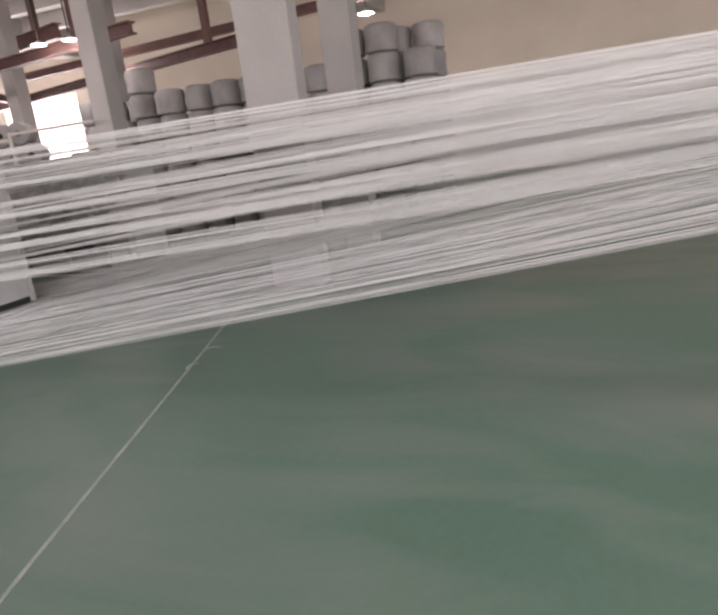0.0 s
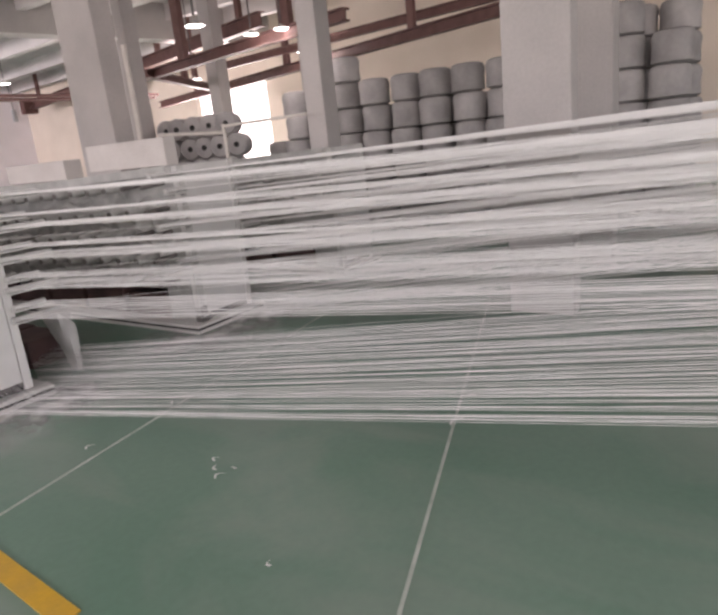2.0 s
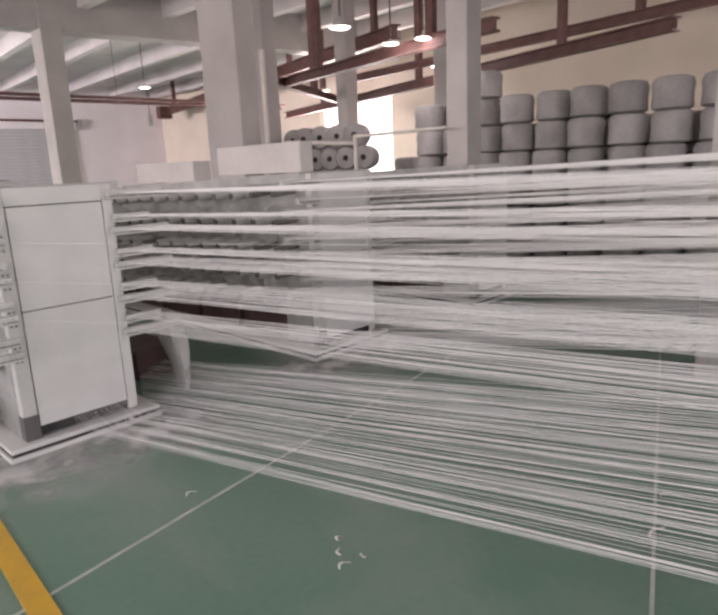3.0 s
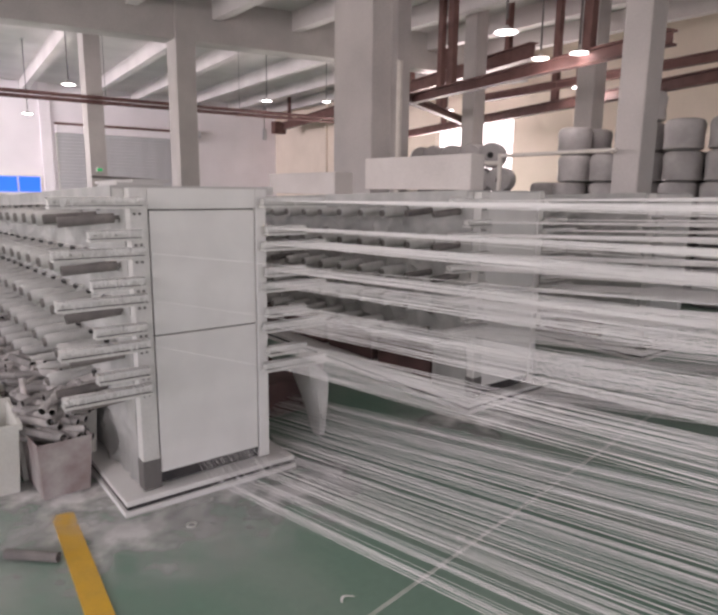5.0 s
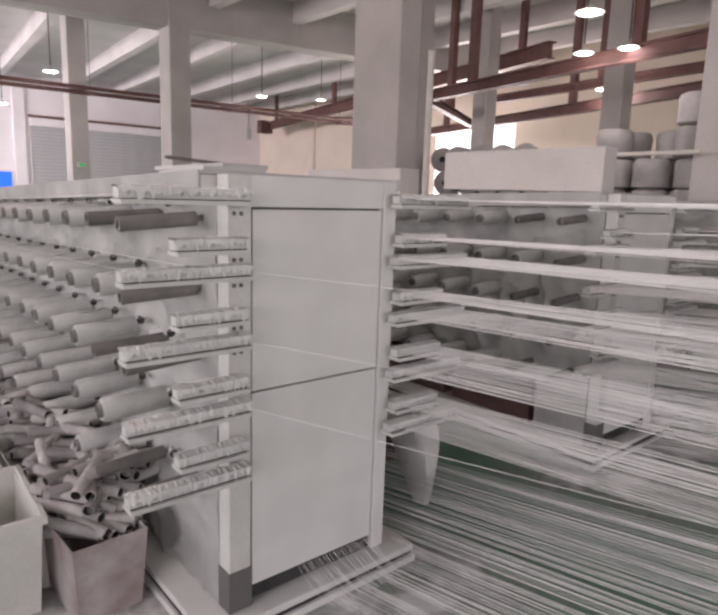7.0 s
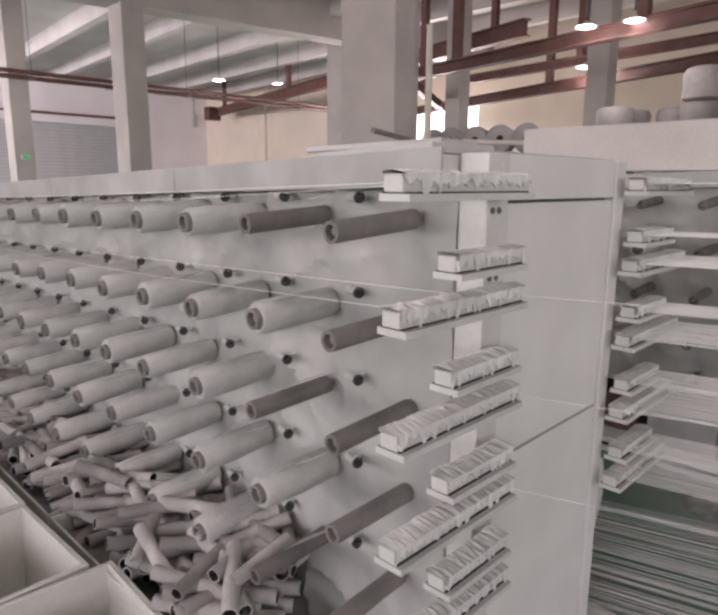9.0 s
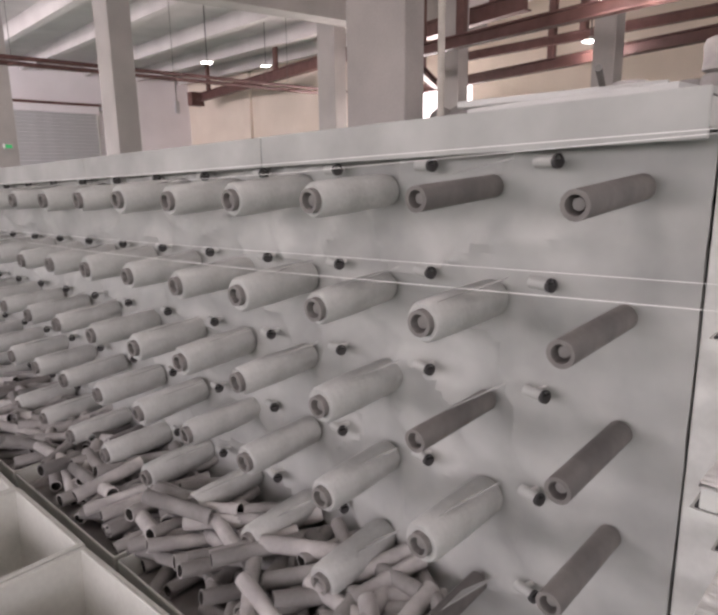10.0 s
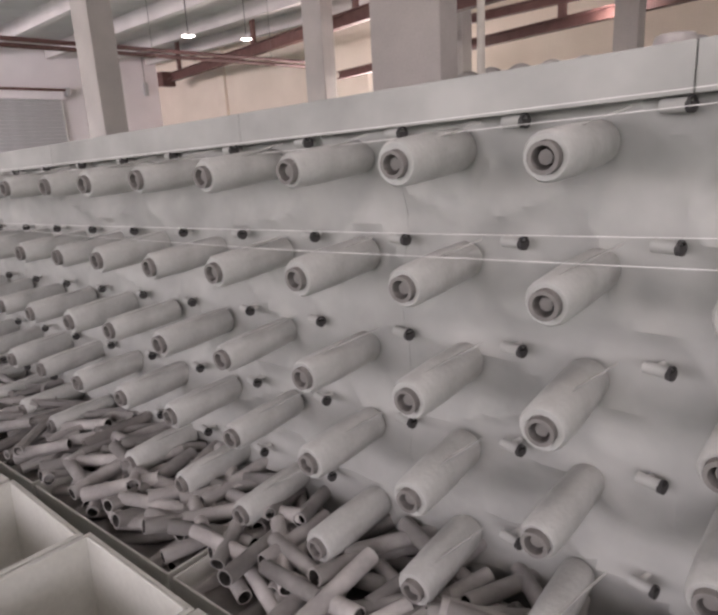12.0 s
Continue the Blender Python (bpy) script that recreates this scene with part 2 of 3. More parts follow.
# north wall with the two shutters and the blue window
NW = thing("wall_north", pose(0, 0, 0), "white plastered far wall of the hall", "wall", kind="structure")
part("wall_face", B(X0, 19.2, Y1, Y1 + 0.25, 0, ZC), M_WALL, NW)
part("pilaster", B(7.0, 7.45, Y1 - 0.12, Y1, 0, ZC), M_WALL, NW)
for x0, x1 in ((7.68, 14.2),):
    sh = thing("roller_shutter", pose(0, 0, 0), "closed grey roller shutter in the white wall", "shutter", "shutters of the far wall")
    part("shutter_box", B(x0 - 0.06, x1 + 0.06, Y1 - 0.32, Y1 - 0.005, 4.0, 4.33, bevel=0.02), M_WALL, sh, "white shutter box")
    part("guide", B(x0 - 0.06, x0, Y1 - 0.1, Y1 - 0.005, 0, 4.0), M_FRAME, sh)
    part("guide", B(x1, x1 + 0.06, Y1 - 0.1, Y1 - 0.005, 0, 4.0), M_FRAME, sh)
    z = 0.02
    sm = mesh(B(x0, x1, Y1 - 0.07, Y1 - 0.02, 0, 0.14, bevel=0.014), M_SHUT, "slat")
    while z < 3.95:
        s = new("slat", sm)
        s.parent, s.location.z = sh, z
        z += 0.15
    part("shadow_rail", B(x0 - 0.15, x1 + 0.15, Y1 - 0.36, Y1 - 0.32, 4.34, 4.44), M_RUST, sh, "brown rail above the shutter")
    part("end_bracket", B(x1 + 0.16, x1 + 0.34, Y1 - 0.36, Y1 - 0.005, 4.15, 4.5, bevel=0.01), M_SHUT, sh, "grey motor at the end of the shutter")
win = thing("window_1", pose(0, 0, 0), "bright blue glazed window low in the white wall", "window", kind="structure")
part("window_frame", box(box(B(3.0, 6.9, Y1 - 0.06, Y1 - 0.005, 2.0, 2.06), 3.0, 6.9, Y1 - 0.06, Y1 - 0.005, 1.26, 1.33), 6.83, 6.9, Y1 - 0.06, Y1 - 0.005, 1.33, 2.0), M_FRAME, win)
for x in (3.15, 4.09, 5.03, 5.97):
    part("pane", B(x, x + 0.86, Y1 - 0.04, Y1 - 0.008, 1.33, 2.0), M_BLUE, win, "blue glass pane")
    part("mullion", B(x - 0.075, x - 0.005, Y1 - 0.055, Y1 - 0.006, 1.33, 2.0), M_FRAME, win)
# east side: cream wall, then the open gate
EW = thing("wall_east", pose(0, 0, 0), "cream plastered side wall of the hall", "wall", kind="structure")
part("wall_face", B(19.2, 19.45, 17.0, Y1 + 0.25, 0, ZC), M_CREAM, EW)
part("pilaster", B(19.05, 19.197, 23.7, 24.2, 0, ZC), M_CREAM, EW)
part("return_face", B(X1 + 0.25, 19.2, 17.0, 17.25, 0, ZC), M_CREAM, EW)
part("wall_face", B(X1, X1 + 0.25, 14.8, 17.25, 0, ZC), M_CREAM, EW)
part("wall_face", B(X1, X1 + 0.25, Y0, 11.1, 0, ZC), M_CREAM, EW)
part("lintel", B(X1, X1 + 0.25, 11.1, 14.8, 4.0, ZC), M_CREAM, EW)
solo("backdrop", B(X1 + 6, X1 + 6.1, 4, 30, -1, 9), M_OUT, "white daylight outside the open gate", "backdrop", kind="structure")
SW = thing("wall_south", pose(0, 0, 0), "plain white end wall", "wall", kind="structure")
part("wall_face", B(X0, X1, Y0 - 0.25, Y0, 0, 1.8), M_WALL, SW)
part("wall_face", B(X0, X1, Y0 - 0.25, Y0, 4.6, ZC), M_WALL, SW)
WW = thing("wall_west", pose(0, 0, 0), "plain white side wall with a long window band", "wall", kind="structure")
part("wall_face", B(X0 - 0.25, X0, Y0, Y1, 0, 1.8), M_WALL, WW)
part("wall_face", B(X0 - 0.25, X0, Y0, Y1, 4.6, ZC), M_WALL, WW)

# ceiling: slab, main beams along x, joists along y, in one mesh
bm = B(X0, X1 + 1.5, Y0, Y1, ZC, ZC + 0.2)
for y in (-11.5, 0.0):
    box(bm, X0, X1, y - 0.3, y + 0.3, 4.66, ZC - 0.003)
# the beam over the middle columns runs a little askew
d = Vector((24.0, -4.0, 0))
bmesh.ops.create_cube(bm, size=1.0, matrix=Matrix.Translation((6.0, 12.92, (5.1 + ZC) / 2)) @ pose(0, 0, 0, 0, 0, math.degrees(math.atan2(d.y, d.x))) @ Matrix.Diagonal((d.length + 8, 0.6, ZC - 5.103, 1)))


def joist(xa, ya, xb, yb):
    d = Vector((xb - xa, yb - ya, 0))
    m = Matrix.Translation(((xa + xb) / 2, (ya + yb) / 2, (5.64 + ZC) / 2)) @ pose(0, 0, 0, 0, 0, math.degrees(math.atan2(d.y, d.x))) @ Matrix.Diagonal((d.length, 0.26, ZC - 5.65, 1))
    bmesh.ops.create_cube(bm, size=1.0, matrix=m)


for xa in (-5.2, -2.6, 0.0, 2.6, 5.15, 7.9, 9.95, 12.65, 15.1, 17.4):
    joist(xa, 12.9, xa + 1.25, Y1 - 0.2)
for xa in (-4.6, -2.55, -0.5, 1.55, 3.6, 5.78, 7.88, 9.98, 12.1, 14.2, 16.3):
    joist(xa, 0.3, xa, 12.3)
    joist(xa, -11.2, xa, -0.3)
ceiling = solo("ceiling", bm, M_CEIL, "off-white concrete ceiling with beams and joists", "ceiling", kind="structure")
ceiling.data.materials.append(M_CONC)
for p in ceiling.data.polygons:
    if min(ceiling.data.vertices[v].co.z for v in p.vertices) < 5.4:
        p.material_index = 1


def column(x0, x1, y0, y1, name="column"):
    c = thing(name, pose(0, 0, 0), "square white-painted concrete column", "column", "columns of the hall", kind="structure")
    part("shaft", B(x0, x1, y0, y1, 0, ZC - 0.004, bevel=0.02), M_CONC, c)
    return c


column(6.83, 7.33, 12.4, 13.0)
column(13.8, 14.28, 13.0, 13.71)
column(7.2, 7.52, 0.69, 1.0)
column(7.0, 7.4, 5.04, 6.06)
column(8.3, 8.62, 5.95, 6.2)
column(5.2, 5.42, -3.13, -2.58)
column(5.48, 5.92, 15.35, 15.85)
column(7.2, 7.5, -3.0, -2.61)
column(11.9, 12.3, 4.3, 4.7)
column(12.6, 13.0, 8.0, 8.4)

down = thing("down_pipe", pose(7.2, 4.62, 0), "pale vertical pipe beside the concrete columns", "pipe")
part("pipe", rod(bmesh.new(), (0, 0, 0), (0, 0, 3.45), 0.045, 14), M_RAIL, down, smooth=True)
part("cap", rod(bmesh.new(), (0, 0, 3.45), (0, 0, 3.49), 0.05, 14), M_RAIL, down, smooth=True)

sign = thing("exit_sign", pose(0, 0, 0), "small lit green exit sign on a column", "sign")
part("housing", B(5.6, 5.78, 15.27, 15.345, 1.975, 2.085, bevel=0.008), M_FRAME, sign)
part("face", B(5.62, 5.76, 15.262, 15.269, 1.99, 2.07), M_GREEN, sign, "glowing green face")


def pendant(x, y, z, s=1.0):
    p = thing("pendant_lamp", pose(x, y, z), "white pendant lamp on a thin rod from the ceiling", "lamp", "pendant lamps")
    S = Matrix.Diagonal((s, s, s, 1))
    part("shade", lathe(bmesh.new(), [(0.03, 0.13), (0.05, 0.1), (0.2, 0.02), (0.26, 0.0), (0.25, -0.005), (0.19, 0.012), (0.045, 0.09)], S, seg=24), M_SHADE, p, smooth=True)
    part("diffuser", lathe(bmesh.new(), [(0.002, -0.035), (0.12, -0.03), (0.2, -0.008), (0.2, 0.008), (0.002, 0.01)], S, seg=24), M_LAMP, p, "bright lit diffuser", smooth=True)
    part("rod", rod(bmesh.new(), (0, 0, 0.12), (0, 0, ZC - z - 0.004), 0.014), M_WIRE, p)
    part("canopy", rod(bmesh.new(), (0, 0, ZC - z - 0.06), (0, 0, ZC - z - 0.004), 0.05), M_SHADE, p)
    return p


for i, (x, y, z) in enumerate(LAMPS):
    pendant(x, y, z, 0.5 if i == 3 else 0.58 if i in (4, 5) else 0.72)
    la = bpy.data.lights.new("pendant_light", "POINT")
    # 6 and 13 are boosted to brighten the far wall.
    la.shadow_soft_size, la.energy, la.color = 0.2, LAMP_POWER * {0: 0.3, 1: 0.3, 2: 0.35, 3: 0.2, 4: 0.3, 5: 0.3, 6: 3.0, 13: 3.0}.get(i, 1.0), (1.0, 0.95, 0.9)
    ob = new("pendant_light", la)
    ob.location = (x, y, z - 0.26)


def pipe_run(name, a, b, r, material, label, offs=((0, 0),), hangers=()):
    p = thing(name, pose(0, 0, 0), label, "pipe")
    for dy, dz in offs:
        part("pipe", rod(bmesh.new(), (a[0], a[1] + dy, a[2] + dz), (b[0], b[1] + dy, b[2] + dz), r, 12), material, p, smooth=True)
    a, b = Vector(a), Vector(b)
    for f in hangers:
        q = a.lerp(b, f)
        part("hanger", rod(bmesh.new(), (q.x, q.y, q.z - 0.1), (q.x, q.y, ZC - 0.004), 0.007, 6), M_WIRE, p)
        part("clamp", B(q.x - 0.05, q.x + 0.05, q.y - 0.16, q.y + 0.16, q.z - 0.16, q.z - 0.12), M_RUST, p)
    return p


def girder(name, a, b, h, w, label, hangers=()):
    """An I-section between two points, hung from the ceiling."""
    g = thing(name, pose(0, 0, 0), label, "beam")
    a, b = Vector(a), Vector(b)
    d = b - a
    m = Matrix.Translation((a + b) / 2) @ pose(0, 0, 0, 0, 0, math.degrees(math.atan2(d.y, d.x)))
    ln = d.length / 2
    for n, dims in (("flange", (-ln, ln, -w / 2, w / 2, h / 2 - 0.03, h / 2)), ("web", (-ln, ln, -0.015, 0.015, -h / 2 + 0.03, h / 2 - 0.03)), ("flange", (-ln, ln, -w / 2, w / 2, -h / 2, -h / 2 + 0.03))):
        part(n, B(*dims), M_RUST, g).matrix_world = m
    for f in hangers:
        q = a.lerp(b, f)
        part("hanger", B(q.x - 0.07, q.x + 0.07, q.y - 0.07, q.y + 0.07, q.z + h / 2, ZC - 0.004), M_RUST, g)
    return g


pipe_run("fire_pipe", (X0 + 0.1, 15.0, 3.78), (16.4, 15.0, 3.965), 0.05, M_RED, "twin dull red fire pipes hung across the hall", ((0, 0), (0.22, -0.09)), (0.2, 0.45, 0.6, 0.75, 0.9))
girder("crane_girder", (17.75, 25.6, 4.75), (13.0, 6.6, 4.75), 0.36, 0.24, "brown-red steel crane girder under the ceiling", (0.05, 0.4, 0.7, 0.95))
girder("crane_girder", (10.2, 8.1, 3.5), (8.85, 1.3, 3.5), 0.2, 0.18, "dark brown steel girder under the ceiling", (0.3, 0.8))
girder("crane_girder", (15.7, 14.1, 3.5), (11.2, -0.4, 3.5), 0.22, 0.2, "red-brown steel girder along the side bay", (0.2, 0.55, 0.85))
girder("crane_girder", (9.75, 7.3, 3.48), (14.0, 9.6, 3.48), 0.18, 0.16, "yellowish brown cross girder between two girders", (0.5,))
girder("crane_girder", (13.6, 9.0, 3.95), (11.9, -3.0, 3.95), 0.18, 0.16, "red steel girder above the stacked rolls", (0.3, 0.7))

wb = thing("wall_box", pose(18.46, Y1, 4.58), "grey electrical box on the white wall", "electrical box")
part("case", B(-0.1, 0.1, -0.12, -0.003, -0.3, 0.3, bevel=0.01), M_SHUT, wb)
part("conduit", rod(bmesh.new(), (0, -0.03, 0.3), (0, -0.03, ZC - 4.59), 0.015, 6), M_WIRE, wb)
br = thing("pipe_bracket", pose(17.35, 25.5, 4.72), "brown steel bracket carrying the girder end at the wall corner", "bracket")
part("plate", B(-0.1, 0.55, 0.1, 0.49, -0.35, 0.25, bevel=0.01), M_RUST, br)
part("strut", rod(bmesh.new(), (-0.05, 0.3, -0.3), (0.5, -0.2, 0.2), 0.04, 6), M_RUST, br)

# ---- yarn creels ----
ROWS_Z = [1.392, 1.165, 0.945, 0.725, 0.5]
ARM_LONG, ARM_SHORT = [1.472, 1.25, 1.035, 0.82, 0.605], [1.33, 1.115, 0.9, 0.69]
PITCH = 0.277


def TOP(y):
    """Height of the cover sheets, which sink a little along the creel."""
    return 1.56 - 0.03 * min(max(y - 0.1, 0), 4.4)


def SAG(y):
    """The rows sink with the covers, by this much."""
    return 0.026 * min(max(y - 0.5, 0), 4.5)


fringe_rng = random.Random(31)


def lint_fringe(x0, x1, z):
    """Felted lint draped over a bar, with a ragged lower edge in front."""
    bm = bmesh.new()
    prev = None
    n = int((x1 - x0) / 0.007)
    for i in range(n + 1):
        u = fringe_rng.uniform
        x = x0 - 0.002 + (x1 - x0 + 0.004) * i / n
        d = u(0.006, 0.02) if fringe_rng.random() < 0.8 else u(0.02, 0.036)
        t = u(0.001, 0.005)
        q = [bm.verts.new(p) for p in ((x, -0.071, z + 0.03 - d), (x, -0.073 - t, z + 0.03 - d), (x, -0.074 - t, z + 0.029 + t), (x, -0.05, z + 0.032 + u(0.001, 0.006)), (x, -0.028, z + 0.031 + t), (x, -0.028, z + 0.029), (x, -0.071, z + 0.029))]
        if prev:
            for k in range(7):
                bm.faces.new((prev[k], prev[(k + 1) % 7], q[(k + 1) % 7], q[k]))
        prev = q
    return bm


def arm(creel, x0, x1, z):
    """A guide bar in the end plane: pale angle with ceramic guides, a lower lip and a painted shade line."""
    a = part("guide_arm", B(x0, x1, -0.07, -0.03, z, z + 0.03, bevel=0.003), M_FRAME, creel, "white guide bar with eyelets")
    part("lip", B(x0, x1, -0.085, -0.02, z - 0.014, z - 0.002), M_FRAME, a)
    # Black strip paints the line of shade between bar and lip.
    part("shade_strip", B(x0 + 0.004, x1 - 0.004, -0.073, -0.025, z - 0.0025, z + 0.001), M_DARK, a)
    part("lint", lint_fringe(x0, x1, z), M_LINT, a, "ragged white lint caught on the bar")
    n = max(3, int((x1 - x0) / 0.045))
    em = mesh(lathe(bmesh.new(), [(0.005, -0.004), (0.007, 0.0), (0.005, 0.004), (0.0025, 0.0)], pose(0, 0, 0, 90, 0, 0), seg=8), M_FRAME, "eyelet")
    for k in range(n):
        e = new("eyelet", em)
        e.parent = a
        e.location = (x0 + (k + 0.5) * (x1 - x0) / n, -0.074, z + 0.015)
    return a


def lumpy_sheet(x, y0, y1, z0, z1):
    """A sheet with uneven felted lint on both faces."""
    bm = bmesh.new()
    ny, nz = int((y1 - y0) / 0.02), int((z1 - z0) / 0.02)
    grids = []
    for face in (0, 1):
        g = []
        for i in range(ny + 1):
            col = []
            for k in range(nz + 1):
                p = Vector((0, y0 + (y1 - y0) * i / ny, z0 + (z1 - z0) * k / nz))
                fold = 1 - abs(noise.noise(Vector((p.y * 4.0 + p.z * 2.2, p.z * 5.5 - p.y * 1.5, x + 7 * face)))) * 3.2
                ease = min(1.0, (p.y - 0.07) / 0.35)
                n = max(0.0, fold) ** 2 * 0.026 * ease + noise.noise(Vector((x + 3 * face, p.y * 3.2, p.z * 7))) * 0.013 + noise.noise(Vector((x, p.y * 13, p.z * 19 + 5 * face))) * 0.007
                p.x = x + (-max(-0.006, n) if face == 0 else 0.015 + max(-0.004, n))
                col.append(bm.verts.new(p))
            g.append(col)
        grids.append(g)
    for g in grids:
        for i in range(ny):
            for k in range(nz):
                bm.faces.new((g[i][k], g[i + 1][k], g[i + 1][k + 1], g[i][k + 1]))
    a, b = grids
    for i in range(ny):
        for k in (0, nz):
            bm.faces.new((a[i][k], a[i + 1][k], b[i + 1][k], b[i][k]))
    for k in range(nz):
        for i in (0, ny):
            bm.faces.new((a[i][k], a[i][k + 1], b[i][k + 1], b[i][k]))
    return bm


def sloped(x0, x1, y0, y1, za, zb):
    """A board that follows the fall of the creel top; za and zb are heights against it."""
    bm = B(x0, x1, y0, y1, za, zb, bevel=0.003)
    for v in bm.verts:
        v.co.z += TOP(v.co.y)
    return bm


def creel(x, length, w=0.7, left=True, right=True, crates=True):
    c = thing("yarn_creel", pose(x, 0, 0), "tall dusty white yarn creel with guide arms at its end panel", "creel", "yarn creels")
    L0 = length
    # base plinth with its black toe strip
    part("base_plate", B(-0.12, w + 0.13, -0.07, L0, 0.0, 0.03, bevel=0.006), M_PANEL, c, "pale base plate")
    part("toe_strip", B(-0.105, w + 0.115, -0.055, L0 - 0.02, 0.031, 0.05), M_DARK, c, "black rubber toe strip")
    part("upper_plate", B(-0.11, w + 0.12, -0.064, L0 - 0.01, 0.051, 0.078, bevel=0.005), M_PANEL, c)
    # end panel: frame posts, two doors, head board
    part("post", B(0, 0.082, 0.0, 0.07, 0.08, 1.55, bevel=0.004), M_FRAME, c)
    part("post", B(w - 0.06, w, 0.0, 0.07, 0.09, 1.55, bevel=0.004), M_PANEL, c)
    part("post_foot_band", B(-0.003, 0.085, -0.003, 0.073, 0.08, 0.23), M_SEAM, c, "dark band round the foot of the post")
    part("head_board", B(0.083, w - 0.061, 0.004, 0.05, 1.452, 1.55, bevel=0.003), M_PANEL, c)
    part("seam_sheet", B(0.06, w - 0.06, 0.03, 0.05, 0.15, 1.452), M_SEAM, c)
    part("upper_door", B(0.09, w - 0.066, 0.006, 0.03, 0.853, 1.445, bevel=0.003), M_PANEL, c, "plain white sheet door")
    part("lower_door", B(0.09, w - 0.066, 0.006, 0.03, 0.15, 0.846, bevel=0.003), M_PANEL, c, "plain white sheet door")
    # The slot's dark inside is painted as a solid black bar.
    part("slot", B(0.06, w - 0.06, 0.02, 0.06, 0.09, 0.145), M_DARK, c, "black bar standing for the shade in the slot under the door")
    bolt = mesh(lathe(bmesh.new(), [(0.002, -0.006), (0.007, -0.004), (0.007, 0.002), (0.002, 0.002)], pose(0, 0, 0, 90, 0, 0), seg=8), M_SEAM, "bolt")
    for z in ARM_LONG + ARM_SHORT:
        for bx in (0.02, 0.045):
            b = new("bolt", bolt)
            b.parent, b.location = c, (bx, -0.001, z - 0.04)
    for side, on in ((-1, left), (1, right)):
        if not on:
            continue
        for z in ARM_LONG:
            arm(c, *((-0.35, 0.04) if side < 0 else (w - 0.05, w + 0.33)), z)
        for z in ARM_SHORT:
            arm(c, *((-0.2, 0.03) if side < 0 else (w - 0.03, w + 0.2)), z)
    # side sheets behind the rolls, posts, top covers
    for sx in (0.0, w - 0.015):
        if crates:
            part("kick_sheet", B(sx, sx + 0.015, 0.075, 0.42, 0.08, 0.398), M_GREYSHEET, c, "lint-covered lower sheet")
        y = 0.075
        while y < L0 - 0.3:
            y1 = min(y + 1.66, L0 - 0.05)
            part("side_sheet", lumpy_sheet(sx, y, y1 - 0.001, 0.4 if crates else 0.08, TOP(y1) - 0.02), M_GREYSHEET, c, "lint-covered grey side sheet", smooth=True)
            y = y1
    y = 0.076
    while y < L0 - 0.2:
        y1 = min(y + 1.07, L0)
        t = part("top_cover", sloped(-0.05, w + 0.05, y, y1 - 0.004, -0.012, 0.0), M_COVER, c, "white cover sheet on the creel")
        part("edge_rail", sloped(-0.058, -0.051, y, y1 - 0.002, -0.078, 0.001), M_GREYSHEET, t, "lint-covered apron hanging from the cover")
        part("edge_rail", sloped(w + 0.052, w + 0.09, y, y1 - 0.002, -0.04, 0.003), M_FRAME, t)
        part("closing_strip", sloped(w + 0.008, w + 0.02, y, y1 - 0.002, -0.085, -0.0135), M_GREYSHEET, t, "lint-covered strip under the cover")
        if y < 0.1:
            part("end_strip", sloped(-0.05, w + 0.05, y, y + 0.012, -0.06, -0.0135), M_FRAME, t)
        y = y1
    k = 0
    y = 0.5
    while crates and y < L0 - 0.8:
        part("inner_crate", B(0.06, w - 0.06, y, y + 0.66, 0.08, 0.3 + 0.04 * (k % 3), bevel=0.01), M_CRATE, c, "dark red-brown crate under the rolls")
        y += 0.74
        k += 1
    return c


CX1, CX2, CX3 = 1.56, 3.93, 6.3
c1 = creel(CX1, 11.0, crates=False)
c2 = creel(CX2, 9.0)
c3 = creel(CX3, 8.0, left=True, right=False)


# rolls of tape yarn on spindles; axis along x, end towards -x, rising a little into the creel
def make_roll(r, seg=18):
    o = thing("yarn_roll", pose(0, 0, 0), "white roll of tape yarn on a grey card core", "yarn roll", "yarn rolls on the creels")
    tilt = pose(0, 0, 0, 0, 90, 0)
    part("yarn", lathe(bmesh.new(), [(0.0265, 0.002), (r - 0.005, 0.0), (r, 0.008), (r + 0.002, 0.1), (r, 0.225), (r - 0.004, 0.236), (0.0265, 0.236)], tilt, seg), M_YARN, o, smooth=True)
    part("core", lathe(bmesh.new(), [(0.0185, -0.012), (0.0255, -0.012), (0.0255, 0.234), (0.0185, 0.234)], tilt, seg), M_CORE, o, "grey card core", smooth=True)
    part("spindle", rod(bmesh.new(), (0.0, 0, 0), (0.262, 0, 0), 0.012, 8), M_CORE, o)
    return o


rolls = [make_roll(r) for r in (0.04, 0.043, 0.037)]
bare = thing("bare_tube", pose(0, 0, 0), "bare brown-grey card tube on a creel spindle", "card tube", "bare tubes on the creels")
part("tube", lathe(bmesh.new(), [(0.016, -0.012), (0.0235, -0.012), (0.0235, 0.235), (0.016, 0.235)], pose(0, 0, 0, 0, 90, 0), 16), M_BARE, bare, smooth=True)
part("spindle", rod(bmesh.new(), (0.0, 0, 0), (0.262, 0, 0), 0.01, 8), M_CORE, bare)

rng = random.Random(4)
first = {id(o): True for o in rolls + [bare]}


def put(o, m):
    if first.pop(id(o), None):
        o.matrix_world = m
        return o
    return copy_thing(o, m)


